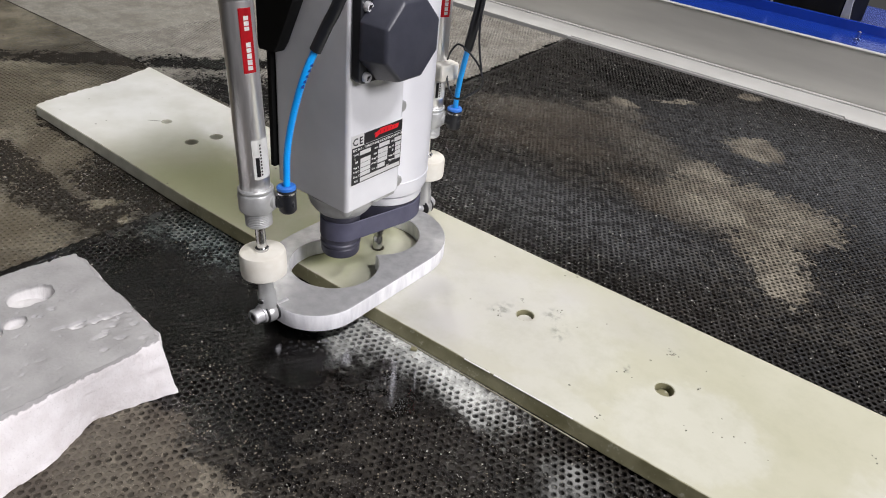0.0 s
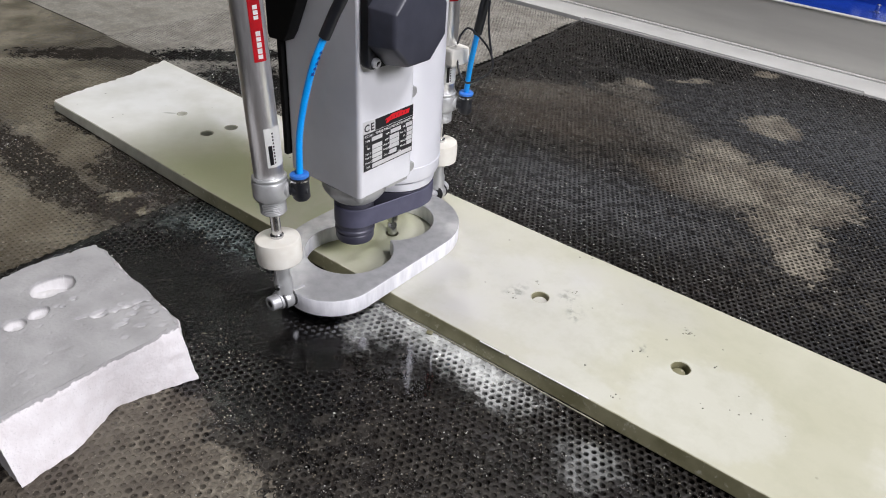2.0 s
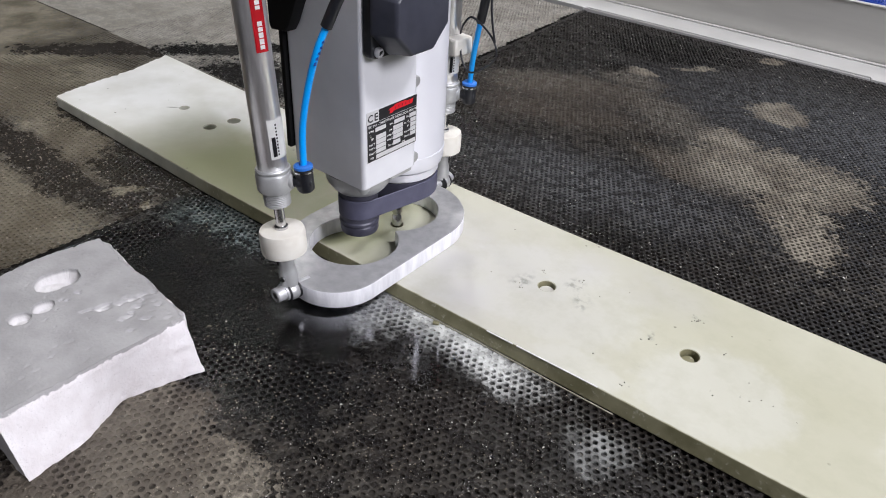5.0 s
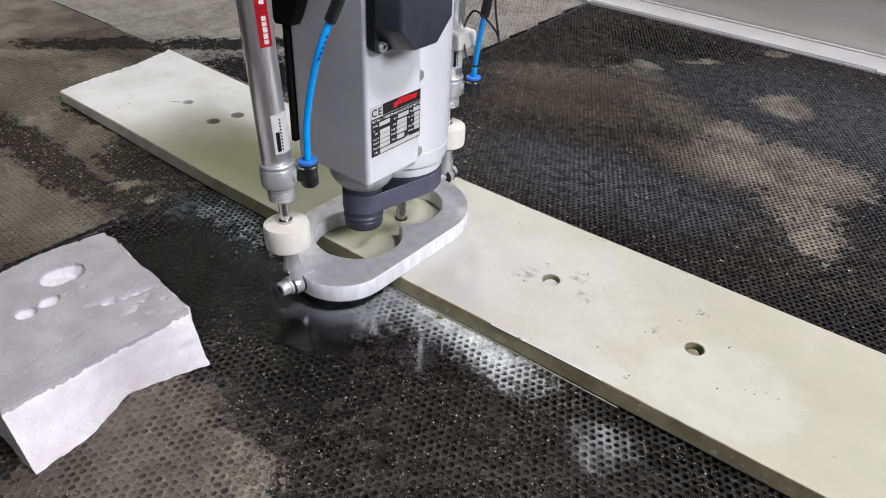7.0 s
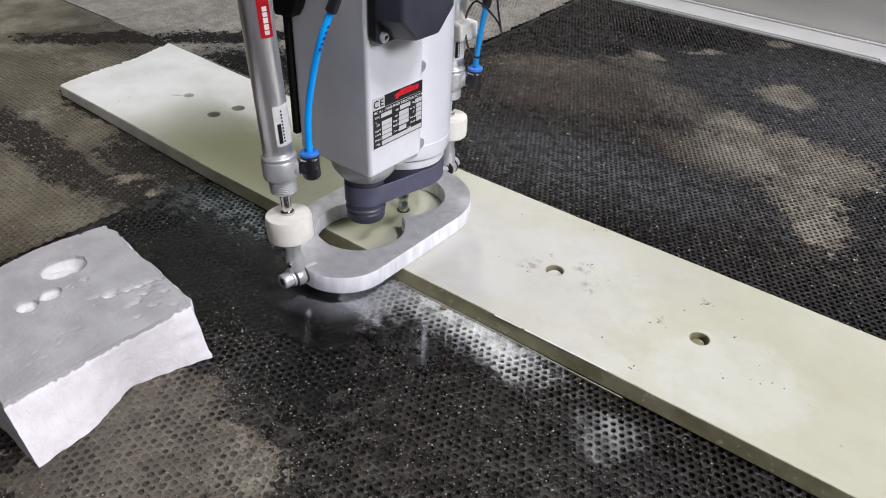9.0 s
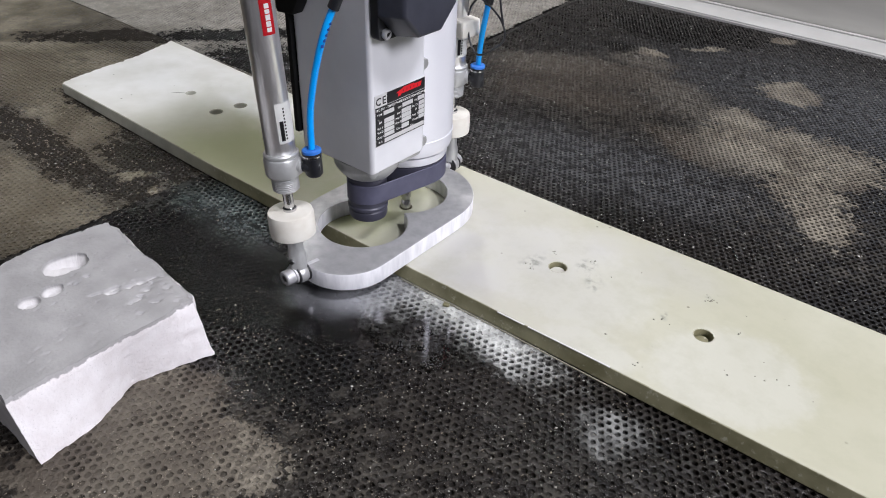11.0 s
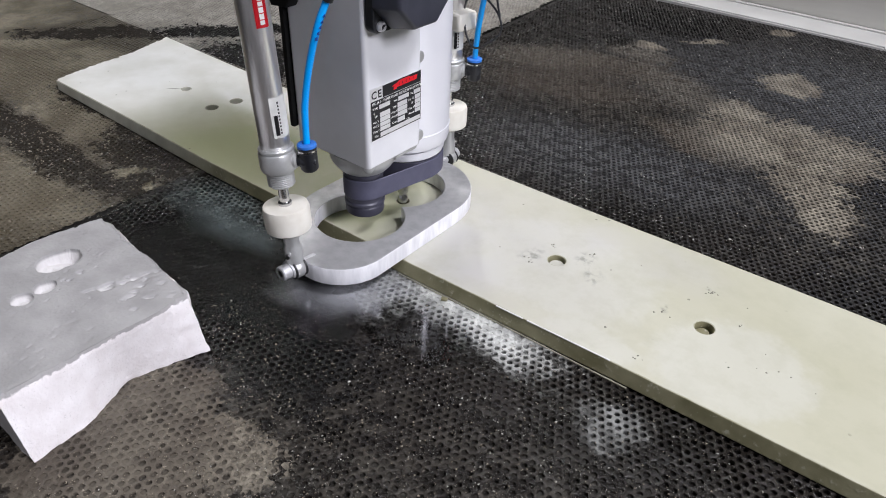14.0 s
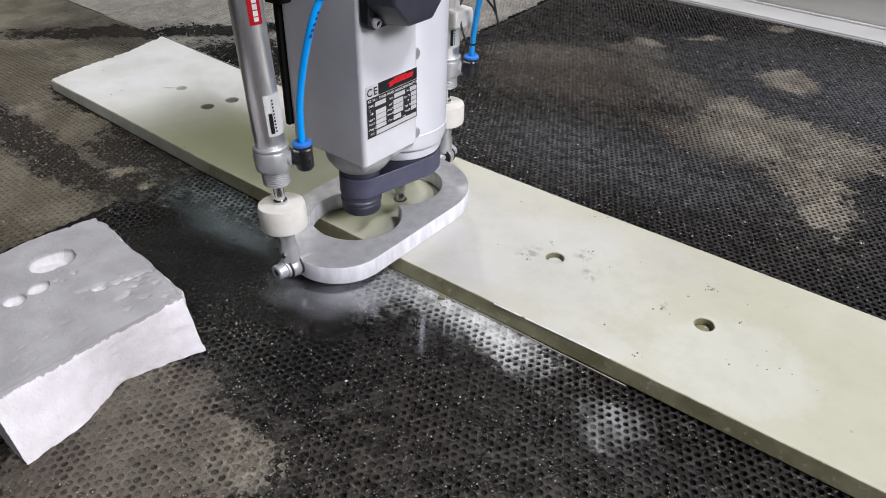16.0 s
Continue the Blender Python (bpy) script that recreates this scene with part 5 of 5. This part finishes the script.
def film(name, label, cx, cy, rx, ry, deg, material, seed, z=0.0):
    rng = random.Random(seed)
    n, rings = 48, 8
    ph = [rng.uniform(0, 6.28) for _ in range(4)]
    bm = bmesh.new()
    lay = bm.verts.layers.float.new("inside")
    c = bm.verts.new((0, 0, 0.00008))
    c[lay] = 1
    prev = None
    for k in range(1, rings + 1):
        f = k / rings
        ring = []
        for i in range(n):
            a = 2 * math.pi * i / n
            w = 1 + 0.16 * math.sin(2 * a + ph[0]) + 0.1 * math.sin(3 * a + ph[1]) + 0.06 * math.sin(7 * a + ph[2]) + 0.04 * math.sin(11 * a + ph[3])
            v = bm.verts.new((rx * w * f * math.cos(a), ry * w * f * math.sin(a), 0.00008 * (1 - f * f)))
            v[lay] = 1 - f
            ring.append(v)
        for i in range(n):
            if prev is None:
                bm.faces.new((c, ring[i], ring[(i + 1) % n]))
            else:
                bm.faces.new((prev[i], ring[i], ring[(i + 1) % n], prev[(i + 1) % n]))
        prev = ring
    ob = part(name, smooth(bm, 60), material)
    ob.matrix_basis = pose(cx, cy, z, 0, 0, deg)
    return tagged(ob, label, "puddle")


film("water_film", "clear water film over the mat beside the block", -0.06, -0.14, 0.17, 0.09, 10, M_WATER, 7, 0.0010)
film("water_film", "clear water film over the mat near the foot", 0.12, -0.06, 0.14, 0.055, -12, M_WATER, 1, 0.0009)
slurry_a = film("slurry_film", "milky slurry film spreading from under the foot", 0.058, -0.075, 0.1, 0.05, 30, M_SLURRY, 2, -0.004)
slurry_b = film("slurry_film", "milky slurry film close under the foot", 0.07, -0.07, 0.07, 0.034, 30, M_SLURRY, 6, -0.002)
slurry_c = film("slurry_film", "faint milky film behind the buffer", -0.16, -0.075, 0.11, 0.045, 0, M_MIST, 4, -0.004)

# thin pale films that paint reflection streaks on the wet mat
for x, y, rx, ry, deg, k in ((0.182, -0.067, 0.046, 0.0044, -50, 11), (0.2, -0.05, 0.022, 0.0016, -50, 13), (0.12, -0.08, 0.016, 0.0075, -50, 14), (0.052, -0.124, 0.011, 0.004, -50, 15)):
    tagged(film("slurry_runnel", "thin pale film painting a reflection streak on the wet black mat", x, y, rx, ry, deg, M_STREAK, k, 0.0013), "thin pale film painting a reflection streak on the wet black mat", "runnel", "runnels by the foot")

# ---------- hall that closes the place ----------
hall = thing("hall", "plain grey workshop hall round the machine", "hall", kind="structure")
part("wall_north", box(-9, 9, 8.0, 8.2, -0.9, 5.2), M_HALL, hall)
part("wall_south", box(-9, 9, -8.2, -8.0, -0.9, 5.2), M_HALL, hall)
part("wall_west", box(-9.2, -9, -8.2, 8.2, -0.9, 5.2), M_HALL, hall)
part("wall_east", box(9, 9.2, -8.2, 8.2, -0.9, 5.2), M_HALL, hall)
part("ceiling", box(-9.2, 9.2, -8.2, 8.2, 5.2, 5.4), M_HALL, hall)
part("hall_floor", box(-9.2, 9.2, -8.2, 8.2, -1.0, -0.9), M_HALL, hall)


def motions():
    # the head feeds the bit down through the slab; foot, rods and buffers stay
    feed = [(0, 0.0092), (1, 0.0089), (2, 0.0085), (3, 0.0079), (4, 0.0073), (6.5, 0.0060), (7.5, 0.0052), (9, 0.0041), (11.5, 0.0023), (13, 0.0015), (14.5, 0.0006), (16, 0.0)]
    for ob in FED:
        base = ob.matrix_basis.copy()
        walk(ob, [(t, Matrix.Translation((0, 0, z)) @ base) for t, z in feed])
    steps = [k / 10 for k in range(161)]
    walk(pulley, [(t, pose(0.0115, 0.0165, -0.003, 0, 0, 620 * t)) for t in steps])
    walk(spindle_pulley, [(t, pose(0, 0.102, 0, 0, 0, 300 * t)) for t in steps])
    walk(bit, [(t, pose(0, 0.102, 0, 0, 0, 300 * t)) for t in steps])
    # slurry wells up through the mat and spreads
    walk(slurry_a, [(0, pose(0.05, -0.062, -0.003, 0, 0, 30)), (2.5, pose(0.051, -0.063, -0.0008, 0, 0, 30)), (4, pose(0.052, -0.064, 0.0003, 0, 0, 30)), (8, pose(0.054, -0.07, 0.0009, 0, 0, 30)), (12, pose(0.058, -0.075, 0.0011, 0, 0, 30)), (16, pose(0.062, -0.08, 0.0013, 0, 0, 30))])
    walk(slurry_b, [(0, pose(0.07, -0.07, -0.002, 0, 0, 30)), (3, pose(0.07, -0.07, -0.0008, 0, 0, 30)), (6.5, pose(0.072, -0.072, 0.0004, 0, 0, 30)), (16, pose(0.076, -0.076, 0.0016, 0, 0, 30))])
    walk(slurry_c, [(0, pose(-0.17, -0.07, -0.004, 0, 0, 0)), (8, pose(-0.165, -0.073, -0.003, 0, 0, 0)), (12, pose(-0.16, -0.077, 0.0, 0, 0, 0)), (16, pose(-0.15, -0.08, 0.001, 0, 0, 0))])


motions()
